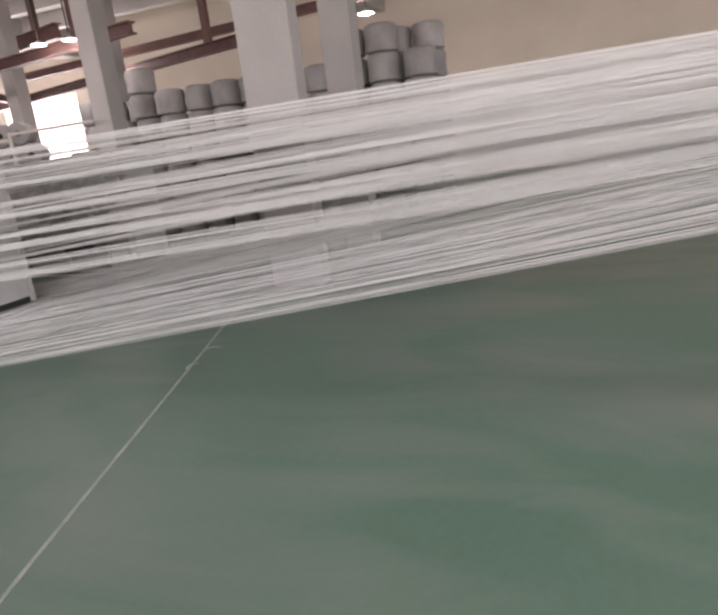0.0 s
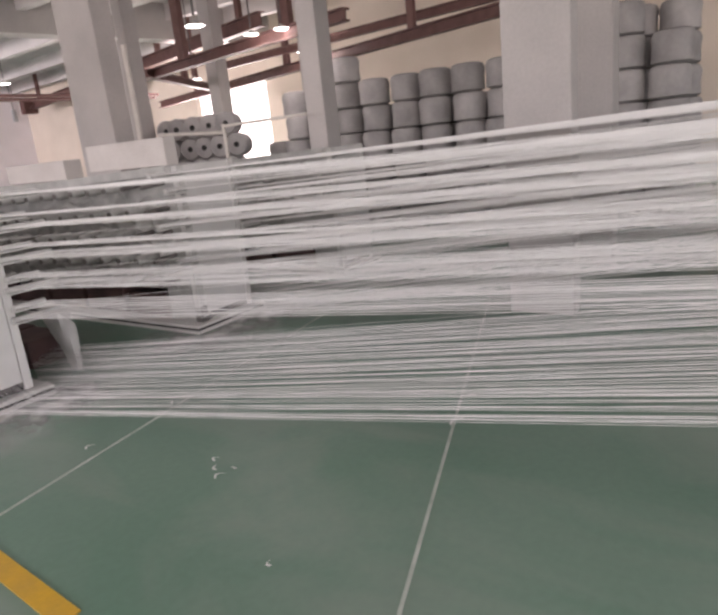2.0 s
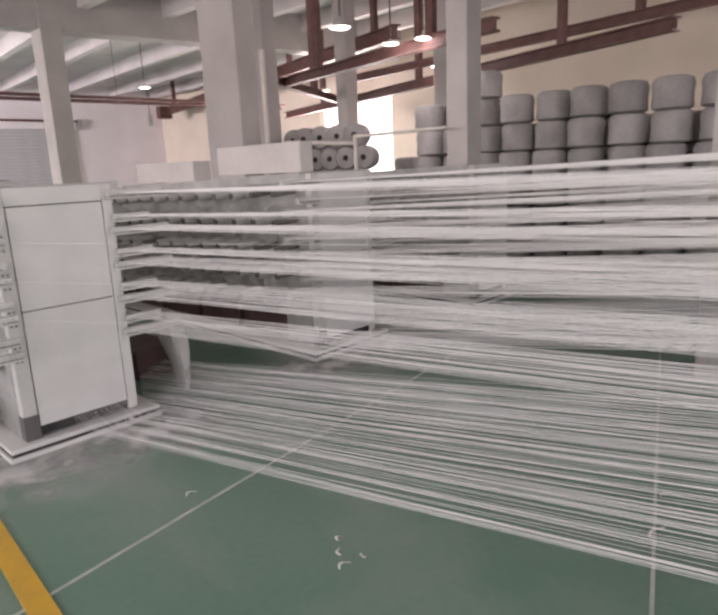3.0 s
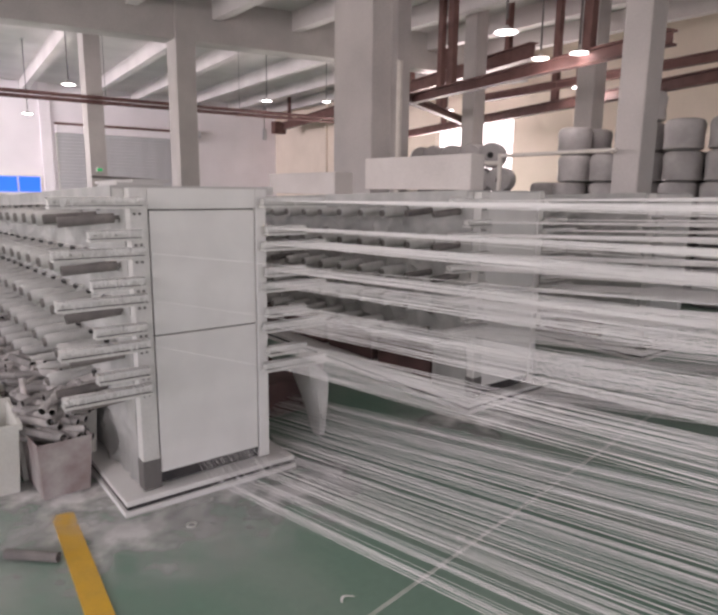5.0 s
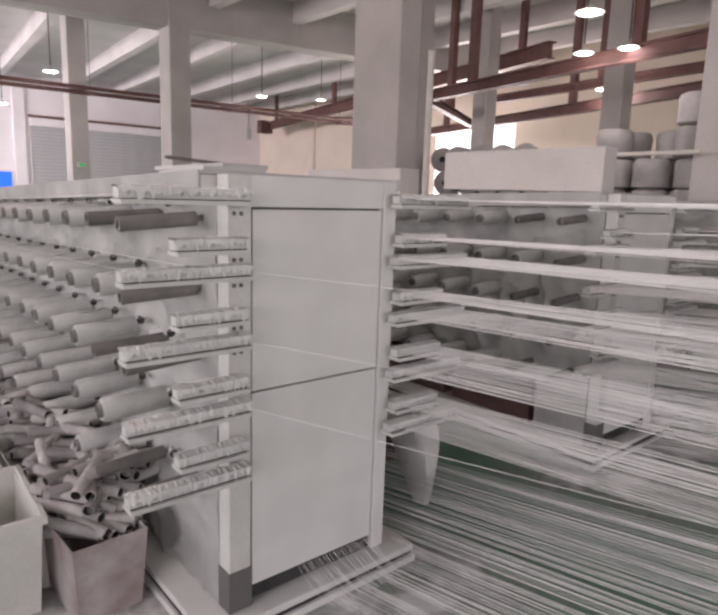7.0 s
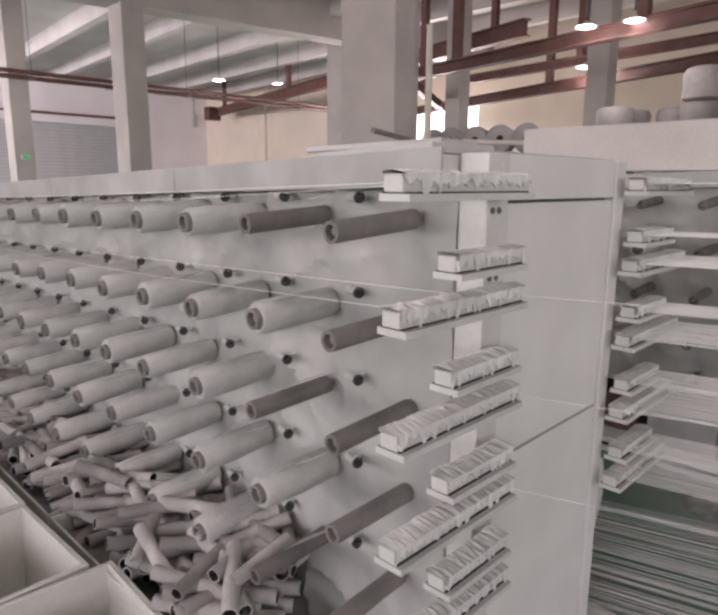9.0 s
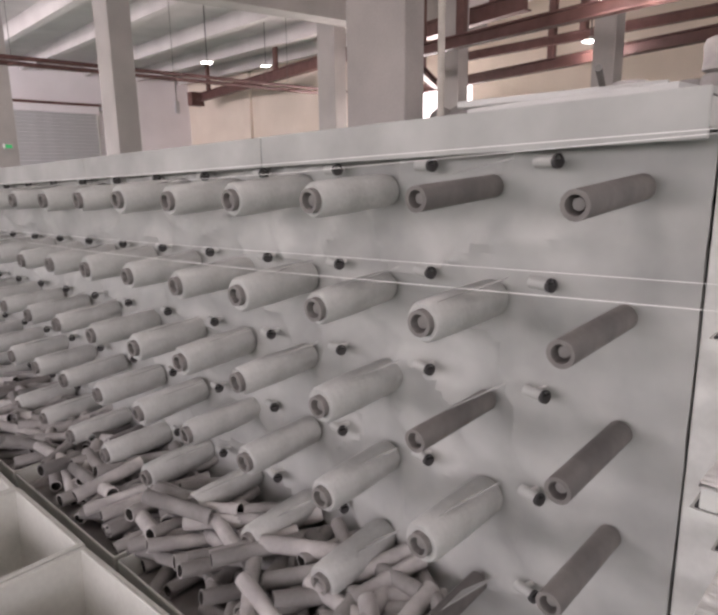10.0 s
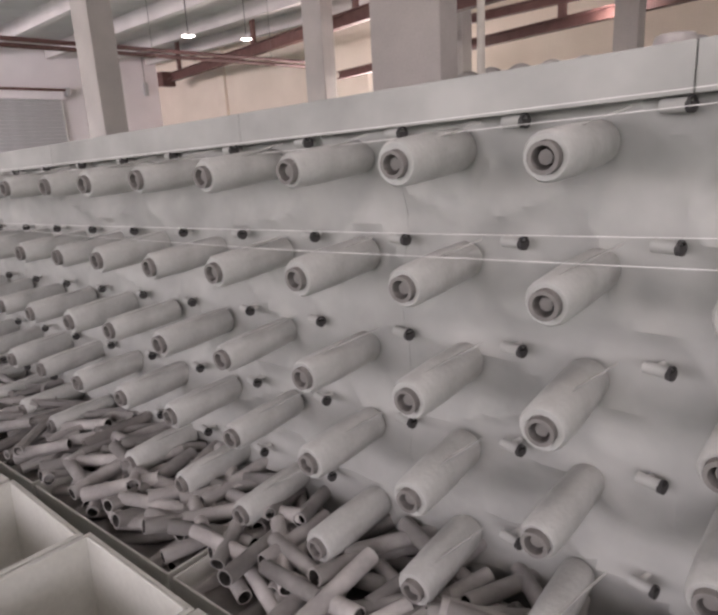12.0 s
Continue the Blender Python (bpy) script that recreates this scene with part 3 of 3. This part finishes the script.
def hang_rolls(cx, n, rows, k0=0):
    for k in range(k0, n):
        y = 0.19 + PITCH * k
        for j, z in enumerate(rows):
            o = bare if (k == 0 and j < 5) or (k == 1 and j in (0, 2, 4)) or rng.random() < 0.02 else rng.choice(rolls)
            put(o, pose(cx - 0.25 + rng.uniform(-0.008, 0.008), y + rng.uniform(-0.006, 0.006), z - SAG(y) + rng.uniform(-0.004, 0.004), 0, -3.5 + rng.uniform(-1, 1), rng.uniform(-2, 2)))


hang_rolls(CX1, 34, ROWS_Z[:5])
hang_rolls(CX2, 16, ROWS_Z[:5])

# guide eyelets between the rolls: short white tube with a black rim, along y
guide = thing("guide_tube", pose(0, 0, 0), "short grey guide tube with a black rim on the creel side", "guide", "guide tubes of the creel")
part("sleeve", lathe(bmesh.new(), [(0.0095, -0.006), (0.0115, -0.006), (0.0115, 0.04), (0.0095, 0.04)], pose(0, 0, 0, -90, 0, 0), 14), M_GREYSHEET, guide, smooth=True)
part("rim", lathe(bmesh.new(), [(0.0105, -0.011), (0.0138, -0.011), (0.0138, -0.005), (0.0105, -0.005)], pose(0, 0, 0, -90, 0, 0), 16), M_DARK, guide, "black rim", smooth=True)
# Black half disc: the shade low in the tube's opening, made as a shape.
mouth_shade = bmesh.new()
mouth = [mouth_shade.verts.new((0.0135 * math.cos(math.pi * (0.92 + 1.16 * k / 8)), -0.0125, 0.0135 * math.sin(math.pi * (0.92 + 1.16 * k / 8)))) for k in range(9)]
back = [mouth_shade.verts.new((v.co.x, -0.003, v.co.z)) for v in mouth]
mouth_shade.faces.new(mouth)
mouth_shade.faces.new(back)
for k in range(9):
    mouth_shade.faces.new((mouth[k], mouth[(k + 1) % 9], back[(k + 1) % 9], back[k]))
part("mouth_shade", mouth_shade, M_DARK, guide, "black half disc painting the shade in the mouth")
part("stem", rod(bmesh.new(), (0.0, 0.025, 0), (0.04, 0.025, 0), 0.006, 6), M_FRAME, guide)
first[id(guide)] = True
for k in range(26):
    for z in ROWS_Z[:5]:
        put(guide, pose(CX1 - 0.048, 0.19 + 0.135 + PITCH * k, z - SAG(0.37 + PITCH * k) + 0.062, 0, 0, -14))


# thin film of tape pulled from each roll into the guide before it
film_rng = random.Random(9)
pulls = bmesh.new()
for k in range(1, 26):
    for z in ROWS_Z:
        y = 0.19 + PITCH * k
        u = film_rng.uniform
        zz = z - SAG(y)
        apex = Vector((CX1 - 0.05, y - 0.08, zz + 0.066))
        if film_rng.random() < 0.18:
            continue
        xa = CX1 - 0.2 + u(-0.03, 0.05)
        xb = xa + u(0.03, 0.1)
        base = [Vector((xa, y - 0.012, zz + 0.04)), Vector((xb, y - 0.012, zz + 0.044))]
        q = [pulls.verts.new(p) for p in (base[0], base[1], apex + Vector((0.004, 0.02, 0.004)), apex + Vector((-0.004, 0.02, 0.0)))]
        low = [pulls.verts.new(v.co - Vector((0, 0, 0.0008))) for v in q]
        pulls.faces.new(q)
        pulls.faces.new(low)
        for i in range(4):
            pulls.faces.new((q[i], q[(i + 1) % 4], low[(i + 1) % 4], low[i]))
solo("tape_films", pulls, M_FILM, "thin white tape films pulled from the rolls to the guide tubes", "yarn tapes", kind="stuff")


# ---- tapes from the creels to the loom comb ----
def tapes(name, starts, label, w=0.0009, seed=1):
    """Thin ribbons from start points to the comb."""
    r = random.Random(seed)
    bm = bmesh.new()
    for (x, y, z), (ex, ey, ez) in starts:
        a, b = Vector((x, y, z)), Vector((ex, ey, ez))
        sag = r.uniform(0.0, 0.03)
        prev = None
        for i in range(5):
            f = i / 4
            p = a.lerp(b, f) - Vector((0, 0, sag * 4 * f * (1 - f)))
            u = Vector((w * 0.5 * r.choice((0.8, 1.0, 1.2)), 0, w * 0.35))
            q = [bm.verts.new(p - u), bm.verts.new(p + u), bm.verts.new(p + u - Vector((0, 0, 0.001))), bm.verts.new(p - u - Vector((0, 0, 0.001)))]
            if prev:
                for s in range(4):
                    bm.faces.new((prev[s], prev[(s + 1) % 4], q[(s + 1) % 4], q[s]))
            prev = q
    return solo(name, bm, M_TAPE, label, "yarn tapes", kind="stuff")


def tape_set(cx, w, seed, per_long, per_short, sides, slot, top):
    r = random.Random(seed)
    out = []
    comb_y = -9.5
    for side in sides:
        for j, z in enumerate(ARM_LONG):
            for k in range(per_long[side]):
                f = (k + r.uniform(0.2, 0.8)) / per_long[side]
                x = cx + (-0.36 + 0.38 * f if side < 0 else w - 0.02 + 0.34 * f)
                out.append(((x, -0.08, z + 0.02), (cx + w / 2 + (x - cx - w / 2) * 0.75 + 0.2, comb_y, top - 0.045 * j + r.uniform(-0.03, 0.03))))
        for j, z in enumerate(ARM_SHORT):
            for k in range(per_short[side]):
                f = (k + r.uniform(0.2, 0.8)) / per_short[side]
                x = cx + (-0.19 + 0.2 * f if side < 0 else w - 0.01 + 0.2 * f)
                out.append(((x, -0.08, z + 0.02), (cx + w / 2 + (x - cx - w / 2) * 0.75 + 0.2, comb_y, top - 0.03 - 0.045 * j + r.uniform(-0.03, 0.03))))
    for k in range(slot):
        f = (int(k / slot * 15) + 0.5 + r.gauss(0, 0.22)) / 15
        f = max(f, 0.0) ** 0.72
        x = cx + 0.3 + 1.0 * f
        out.append(((x, -0.11 + 2.2 * max(0.0, f - 0.4), 0.045 + r.uniform(-0.01, 0.03)), (x + 0.35, comb_y, 1.45 + r.uniform(-0.03, 0.1))))
    return out


tapes("yarn_tapes", tape_set(CX1, 0.7, 3, {-1: 0, 1: 40}, {-1: 0, 1: 22}, (1,), 170, 1.62), "thin white tapes drawn from the creel towards the loom", w=0.0006, seed=5)
tapes("yarn_tapes", tape_set(CX2, 0.7, 4, {-1: 40, 1: 110}, {-1: 20, 1: 50}, (-1, 1), 240, 1.76), "thin white tapes drawn from the creel towards the loom", seed=6)
tapes("yarn_tapes", tape_set(CX3, 0.7, 7, {-1: 60, 1: 10}, {-1: 20, 1: 6}, (-1,), 60, 1.8), "thin white tapes drawn from the creel towards the loom", seed=8)

strands = []
r = random.Random(21)
for k in range(30):
    x = CX1 + 0.28 + 0.35 * (k + r.uniform(0.1, 0.9)) / 30
    strands.append(((x, 0.0, 0.15), (x + 0.05, -0.16, 0.045 + r.uniform(0, 0.02))))
tapes("yarn_tapes", strands, "thin white tapes coming out of the slot under the creel door", w=0.0009, seed=22)
cross = []
for z in ARM_LONG[1:4]:
    cross.append(((CX1 + 0.03, -0.075, z + 0.012), (CX1 + 1.4, -9.5, 1.7 + r.uniform(-0.05, 0.05))))
tapes("yarn_tapes", cross, "single white tapes drawn off the guide bars past the end panel", w=0.0003, seed=23)

side = []
r = random.Random(12)
for k in (13, 23):
    for j, z in enumerate(ROWS_Z[:2]):
        zs = ARM_LONG[min(j, 4)] + 0.02
        a = (CX1 - 0.05 - r.uniform(0, 0.03), 0.37 + PITCH * k, z - SAG(0.37 + PITCH * k) + 0.063)
        side.append((a, (CX1 - 0.33 + 0.3 * r.random(), -0.04, zs)))
tapes("yarn_tapes", side, "thin white tapes running along the creel side to the guide arms", w=0.0005, seed=15)

# ---- bins and the heap of tubes beside the creel ----


def bin_box(m, w, d, h, material, label, t=0.006, taper=0.02, category="bin", group="bins beside the creel", name="plastic_bin"):
    b = thing(name, m, label, category, group)
    bm = bmesh.new()
    o0 = [(-w / 2 + taper, -d / 2 + taper), (w / 2 - taper, -d / 2 + taper), (w / 2 - taper, d / 2 - taper), (-w / 2 + taper, d / 2 - taper)]
    o1 = [(-w / 2, -d / 2), (w / 2, -d / 2), (w / 2, d / 2), (-w / 2, d / 2)]
    def shr(p, s):
        return (p[0] - math.copysign(s, p[0]), p[1] - math.copysign(s, p[1]))
    rings = [[(*p, 0) for p in o0], [(*p, h) for p in o1], [(*shr(p, t), h) for p in o1], [(*shr(p, t), 0.012) for p in o0]]
    vs = [[bm.verts.new(p) for p in r] for r in rings]
    for a, c in zip(vs, vs[1:]):
        for k in range(4):
            bm.faces.new((a[k], a[(k + 1) % 4], c[(k + 1) % 4], c[k]))
    bm.faces.new(vs[0])
    bm.faces.new(vs[-1])
    bmesh.ops.bevel(bm, geom=[e for e in bm.edges], offset=0.0015, segments=1, affect="EDGES")
    part("body", bm, material, b)
    rim = bmesh.new()
    for x0, x1, y0, y1 in ((-w / 2 - 0.012, w / 2 + 0.012, -d / 2 - 0.012, -d / 2 - 0.001), (-w / 2 - 0.012, w / 2 + 0.012, d / 2 + 0.001, d / 2 + 0.012), (-w / 2 - 0.012, -w / 2 - 0.001, -d / 2, d / 2), (w / 2 + 0.001, w / 2 + 0.012, -d / 2, d / 2)):
        box(rim, x0, x1, y0, y1, h - 0.03, h - 0.002)
    if name == "plastic_bin":
        part("rim", rim, material, b)
    else:
        rim.free()
    return b


for k in range(9):
    bin_box(pose(0.888 if k == 0 else 0.838 - 0.004 * k, 0.735 + 0.515 * k, 0, 0, 0, (-2, 1.5, 0.5, -1)[k % 4]), 0.46, 0.48, 0.38, M_BIN, "empty milky white plastic bin on the floor beside the creel")
bin_box(pose(1.272, 0.5, 0, 0, 0, 3), 0.262, 0.36, 0.305, M_BOX, "stained grey box filled with empty card tubes", name="tube_box", category="box", group="boxes")

tube_meshes = []
for ln, r in ((0.235, 0.0205), (0.235, 0.0225), (0.2, 0.02)):
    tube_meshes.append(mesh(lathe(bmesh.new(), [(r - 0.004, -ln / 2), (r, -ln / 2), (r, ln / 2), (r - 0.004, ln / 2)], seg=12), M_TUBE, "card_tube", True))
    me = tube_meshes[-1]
    # Near-black inner faces paint in the shade inside the open tube.
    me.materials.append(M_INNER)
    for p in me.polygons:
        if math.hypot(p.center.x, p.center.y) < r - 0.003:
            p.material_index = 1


def card_tube(m):
    ob = new("card_tube", rng.choice(tube_meshes))
    ob.matrix_world = m
    return tagged(ob, "empty grey cardboard yarn tube lying loose in a heap", "card tube", "heap of card tubes")


floor_tube = tagged(new("card_tube", mesh(lathe(bmesh.new(), [(0.018, -0.117), (0.0225, -0.117), (0.0225, 0.117), (0.018, 0.117)], seg=16), M_BARE, "card_tube", True)), "empty brown-grey card tube lying on the floor", "card tube")
floor_tube.matrix_world = pose(1.02, -0.175, 0.023, 90, 0, 47)
for layer, (n_, y_, z_) in enumerate(((5, 0.44, 0.25), (5, 0.45, 0.287), (5, 0.5, 0.325), (4, 0.56, 0.362), (3, 0.63, 0.4))):
    for k in range(n_):
        f_ = (k + 0.5) / n_ - 0.5
        card_tube(pose(1.272 + 0.17 * f_ + rng.uniform(-0.012, 0.012), y_ + 0.03 * rng.random() + 0.05 * abs(f_), z_ + 0.022 + rng.uniform(-0.006, 0.006), 94 + rng.uniform(-5, 7), 0, 42 + 20 * rng.uniform(-1, 1)))
for k in range(26):
    card_tube(pose(1.35 + rng.uniform(-0.09, 0.11), 0.62 + 0.033 * k, 0.46 + rng.uniform(-0.03, 0.035), 90 + rng.uniform(-14, 14), 0, rng.gauss(50, 35)))
HEAP_TOP = 0.33


def heap_pose(layer, x, y):
    z = HEAP_TOP + 0.042 * layer + (x - 1.3) * 0.12 + rng.uniform(-0.008, 0.012)
    yaw = rng.gauss(80, 30) if rng.random() < 0.6 else rng.gauss(0, 40)
    x = max(x + rng.uniform(-0.03, 0.03), 1.135 + 0.12 * abs(math.sin(radians(yaw))))
    return pose(x, y + rng.uniform(-0.04, 0.04), z, 90 + rng.uniform(-13, 13), 0, yaw)


n = 0
for layer in range(4):
    y = 0.56 if layer else 0.7
    while y < 3.1:
        for x in (1.22, 1.3, 1.38, 1.46):
            if n < 262 and not (layer == 3 and (y > 1.7 or rng.random() < 0.45)):
                card_tube(heap_pose(layer, x, y))
                n += 1
        y += 0.11 if layer else 0.16
far_heap = bmesh.new()
for layer in range(3):
    y = 3.15
    while y < 5.6:
        for x in (1.23, 1.34, 1.44):
            lathe(far_heap, [(0.0155, -0.117), (0.0195, -0.117), (0.0195, 0.117), (0.0155, 0.117)], heap_pose(layer, x, y), 8)
        y += 0.13
solo("card_tube_heap", far_heap, M_TUBE, "far part of the heap of empty grey card tubes", "card tubes", kind="stuff")
# low crates that hold the heap
for k in range(5):
    tub = bin_box(pose(1.315, 1.01 + 0.79 * k, 0), 0.41, 0.77, 0.36, M_BIN, "low white plastic crate heaped with empty card tubes", name="tube_crate", category="crate", group="tube crates")
    # Plain block whose dark colour stands for shade in the heap's gaps.
    part("filling", B(-0.18, 0.18, -0.36, 0.36, 0.014, HEAP_TOP - 0.03), M_BARE, tub, "solid block below, dark for the shade between the tubes")

# ---- boards on the creels ----
for x, y0, y1, rz, h, hw in ((CX2 + 0.08, 0.12, 1.3, 0, 0.25, 0.07), (CX2 + 0.12, 1.75, 3.0, -2, 0.2, 0.1)):
    bd = solo("foam_board", B(-hw, hw, 0, y1 - y0, 0, h, bevel=0.008), M_FOAM, "pale foam block lying on top of the creel", "board", "boards on the creels")
    bd.matrix_world = pose(x, y0, TOP(y0) + 0.001, 0, 0, rz)

for x, y, rz, ln, wd, dz in ((1.66, 0.13, -4, 0.42, 0.22, 0.003), (1.74, 0.2, 10, 0.4, 0.2, 0.02)):
    bd = solo("cover_board", B(-wd / 2, wd / 2, 0, ln, 0, 0.014, bevel=0.003), M_COVER, "loose dusty board lying askew on the creel top", "board", "boards on the creels")
    bd.matrix_world = pose(x, y, TOP(y) + dz, -1.7, 0, rz)
stick = solo("thin_stick", rod(bmesh.new(), (-0.18, 0, 0), (0.18, 0, 0), 0.006, 8), M_BARE, "thin grey stick lying on the creel top", "stick", smooth=True)
stick.matrix_world = pose(1.64, 0.3, TOP(0.3) + 0.04, 0, 1.5, 20)

# rail of the side bay
rail = thing("guard_rail", pose(0, 0, 0), "pale pipe guard rail behind the creels", "railing")
part("post", rod(bmesh.new(), (7.0, 2.42, 0), (7.0, 2.42, 2.03), 0.03), M_RAIL, rail)
part("bar", rod(bmesh.new(), (7.0, 3.9, 2.0), (7.0, 2.44, 1.91), 0.028), M_RAIL, rail)
part("bar", rod(bmesh.new(), (7.0, 2.4, 2.0), (7.0, 0.85, 2.01), 0.022), M_RAIL, rail)

# stacks of wrapped rolls in the side bay
big = thing("wrapped_roll", pose(0, 0, 0), "large grey-white wrapped roll standing in a stack", "roll", "stacked rolls in the side bay")
part("wrap", lathe(bmesh.new(), [(0.002, 0.0), (0.2, 0.0), (0.265, 0.03), (0.255, 0.2), (0.27, 0.34), (0.24, 0.41), (0.19, 0.43), (0.002, 0.43)], seg=20), M_BALE, big, smooth=True)
first[id(big)] = True
for i in range(26):
    x, y = 9.75 + 0.58 * (i % 2) + rng.uniform(-0.06, 0.06), -3.2 + 0.58 * (i // 2) + rng.uniform(-0.03, 0.03)
    for k in range(rng.choice((5, 6, 6, 7)) if y < 3.2 else 4):
        put(big, pose(x + rng.uniform(-0.04, 0.04), y + rng.uniform(-0.03, 0.03), 0.43 * k, 0, 0, rng.uniform(0, 360)))
lying = thing("cored_roll", pose(0, 0, 0), "grey-white roll with a dark core lying in a pile", "roll", "pile of cored rolls")
part("wrap", lathe(bmesh.new(), [(0.05, -0.2), (0.18, -0.2), (0.205, -0.17), (0.205, 0.17), (0.18, 0.2), (0.05, 0.2)], pose(0, 0, 0, 0, 90, 0), 18), M_BALE, lying, smooth=True)
part("core", lathe(bmesh.new(), [(0.025, -0.21), (0.05, -0.21), (0.05, 0.21), (0.025, 0.21)], pose(0, 0, 0, 0, 90, 0), 12), M_DARK, lying, "dark core", smooth=True)
first[id(lying)] = True
for row in range(6):
    for k in range(6 - (row > 3)):
        put(lying, pose(8.7 + rng.uniform(-0.05, 0.05), 3.8 + 0.42 * k + 0.2 * (row % 2), 0.206 + 0.385 * row, 0, 0, 25 + rng.uniform(-8, 8)))


# ---- lint and scraps on the floor ----


for i, (x, y, rad) in enumerate(((CX1 - 0.16, -0.1, 0.75), (CX1 + 0.62, -0.2, 0.7), (CX1 - 0.3, 0.35, 0.6), (CX2 - 0.1, -0.15, 0.7), (CX2 + 0.6, -0.2, 0.7))):
    film_ = bmesh.new()
    bmesh.ops.create_circle(film_, cap_ends=True, segments=32, radius=0.99)
    ob = solo("dust_film", film_, M_DUST, "thin film of white dust on the floor round the creel base", "dust", kind="stuff")
    ob.matrix_world = Matrix.Translation((x, y, (0.0085 if i == 2 else 0.0012 + 0.0006 * i))) @ Matrix.Diagonal((rad, rad, 1, 1))

ring = bmesh.new()
lathe(ring, [(0.017, 0.0), (0.026, 0.0), (0.026, 0.008), (0.017, 0.008)], seg=16)
tagged(new("paper_ring", mesh(ring, M_YARN, "paper_ring", True)), "small white paper ring lying on the floor", "scrap", "floor scraps").matrix_world = pose(1.667, -0.31, 0.0005)


def scrap(x, y, rz, ln):
    """A curled bit of tape."""
    bm = bmesh.new()
    prev = None
    for i in range(7):
        f = i / 6
        p = Vector((ln * (f - 0.5), 0.012 * math.sin(5 * f), 0.001 + 0.009 * math.sin(math.pi * f)))
        q = [bm.verts.new(p + Vector((0, s * 0.006, z))) for s, z in ((-1, 0), (1, 0), (1, 0.0015), (-1, 0.0015))]
        if prev:
            for k in range(4):
                bm.faces.new((prev[k], prev[(k + 1) % 4], q[(k + 1) % 4], q[k]))
        prev = q
    ob = tagged(new("tape_scrap", mesh(bm, M_LINT, "tape_scrap")), "small curled scrap of white tape on the floor", "scrap", "floor scraps")
    ob.matrix_world = pose(x, y, 0, 0, 0, rz)


for x, y, rz, ln in ((2.02, -2.18, 10, 0.06), (2.07, -2.1, 60, 0.05), (2.11, -2.2, 120, 0.03), (2.14, -2.03, 30, 0.035), (3.4, -3.0, -50, 0.1), (3.05, -3.05, -5, 0.12), (2.6, -1.14, 20, 0.05), (1.93, -1.17, 15, 0.06), (1.6, -2.9, 80, 0.03)):
    scrap(x, y, rz, ln)

# between the creels
sack = bmesh.new()
rows_ = []
for j in range(7):
    f = j / 6
    z = 0.46 * f
    half = 0.05 + 0.13 * f ** 0.7
    ring_ = []
    for k in range(14):
        a = 2 * math.pi * k / 14
        fold = 1 + 0.22 * math.sin(5 * a + 3 * f) * (0.4 + 0.6 * f)
        ring_.append(sack.verts.new((0.06 * math.cos(a) * fold * (0.5 + 0.5 * f), half * math.sin(a) * fold - 0.12 * (1 - f), z + (0.05 * math.sin(2 * a + 1) * f * f))))
    rows_.append(ring_)
for a, b_ in zip(rows_, rows_[1:]):
    for k in range(14):
        sack.faces.new((a[k], a[(k + 1) % 14], b_[(k + 1) % 14], b_[k]))
sack.faces.new(rows_[0])
sack.faces.new(rows_[-1])
sk = solo("cloth_sack", sack, M_FRAME, "crumpled white cloth sack standing between the creels", "sack", smooth=True)
sk.matrix_world = pose(2.78, 0.4, 0.001)
for y in (0.95, 1.5, 2.1):
    cr = solo("floor_crate", B(-0.2, 0.2, -0.25, 0.25, 0, 0.24, bevel=0.012), M_CRATE, "low dark red-brown crate between the creels", "crate", "crates between the creels")
    cr.matrix_world = pose(2.8, y, 0, 0, 0, 4)
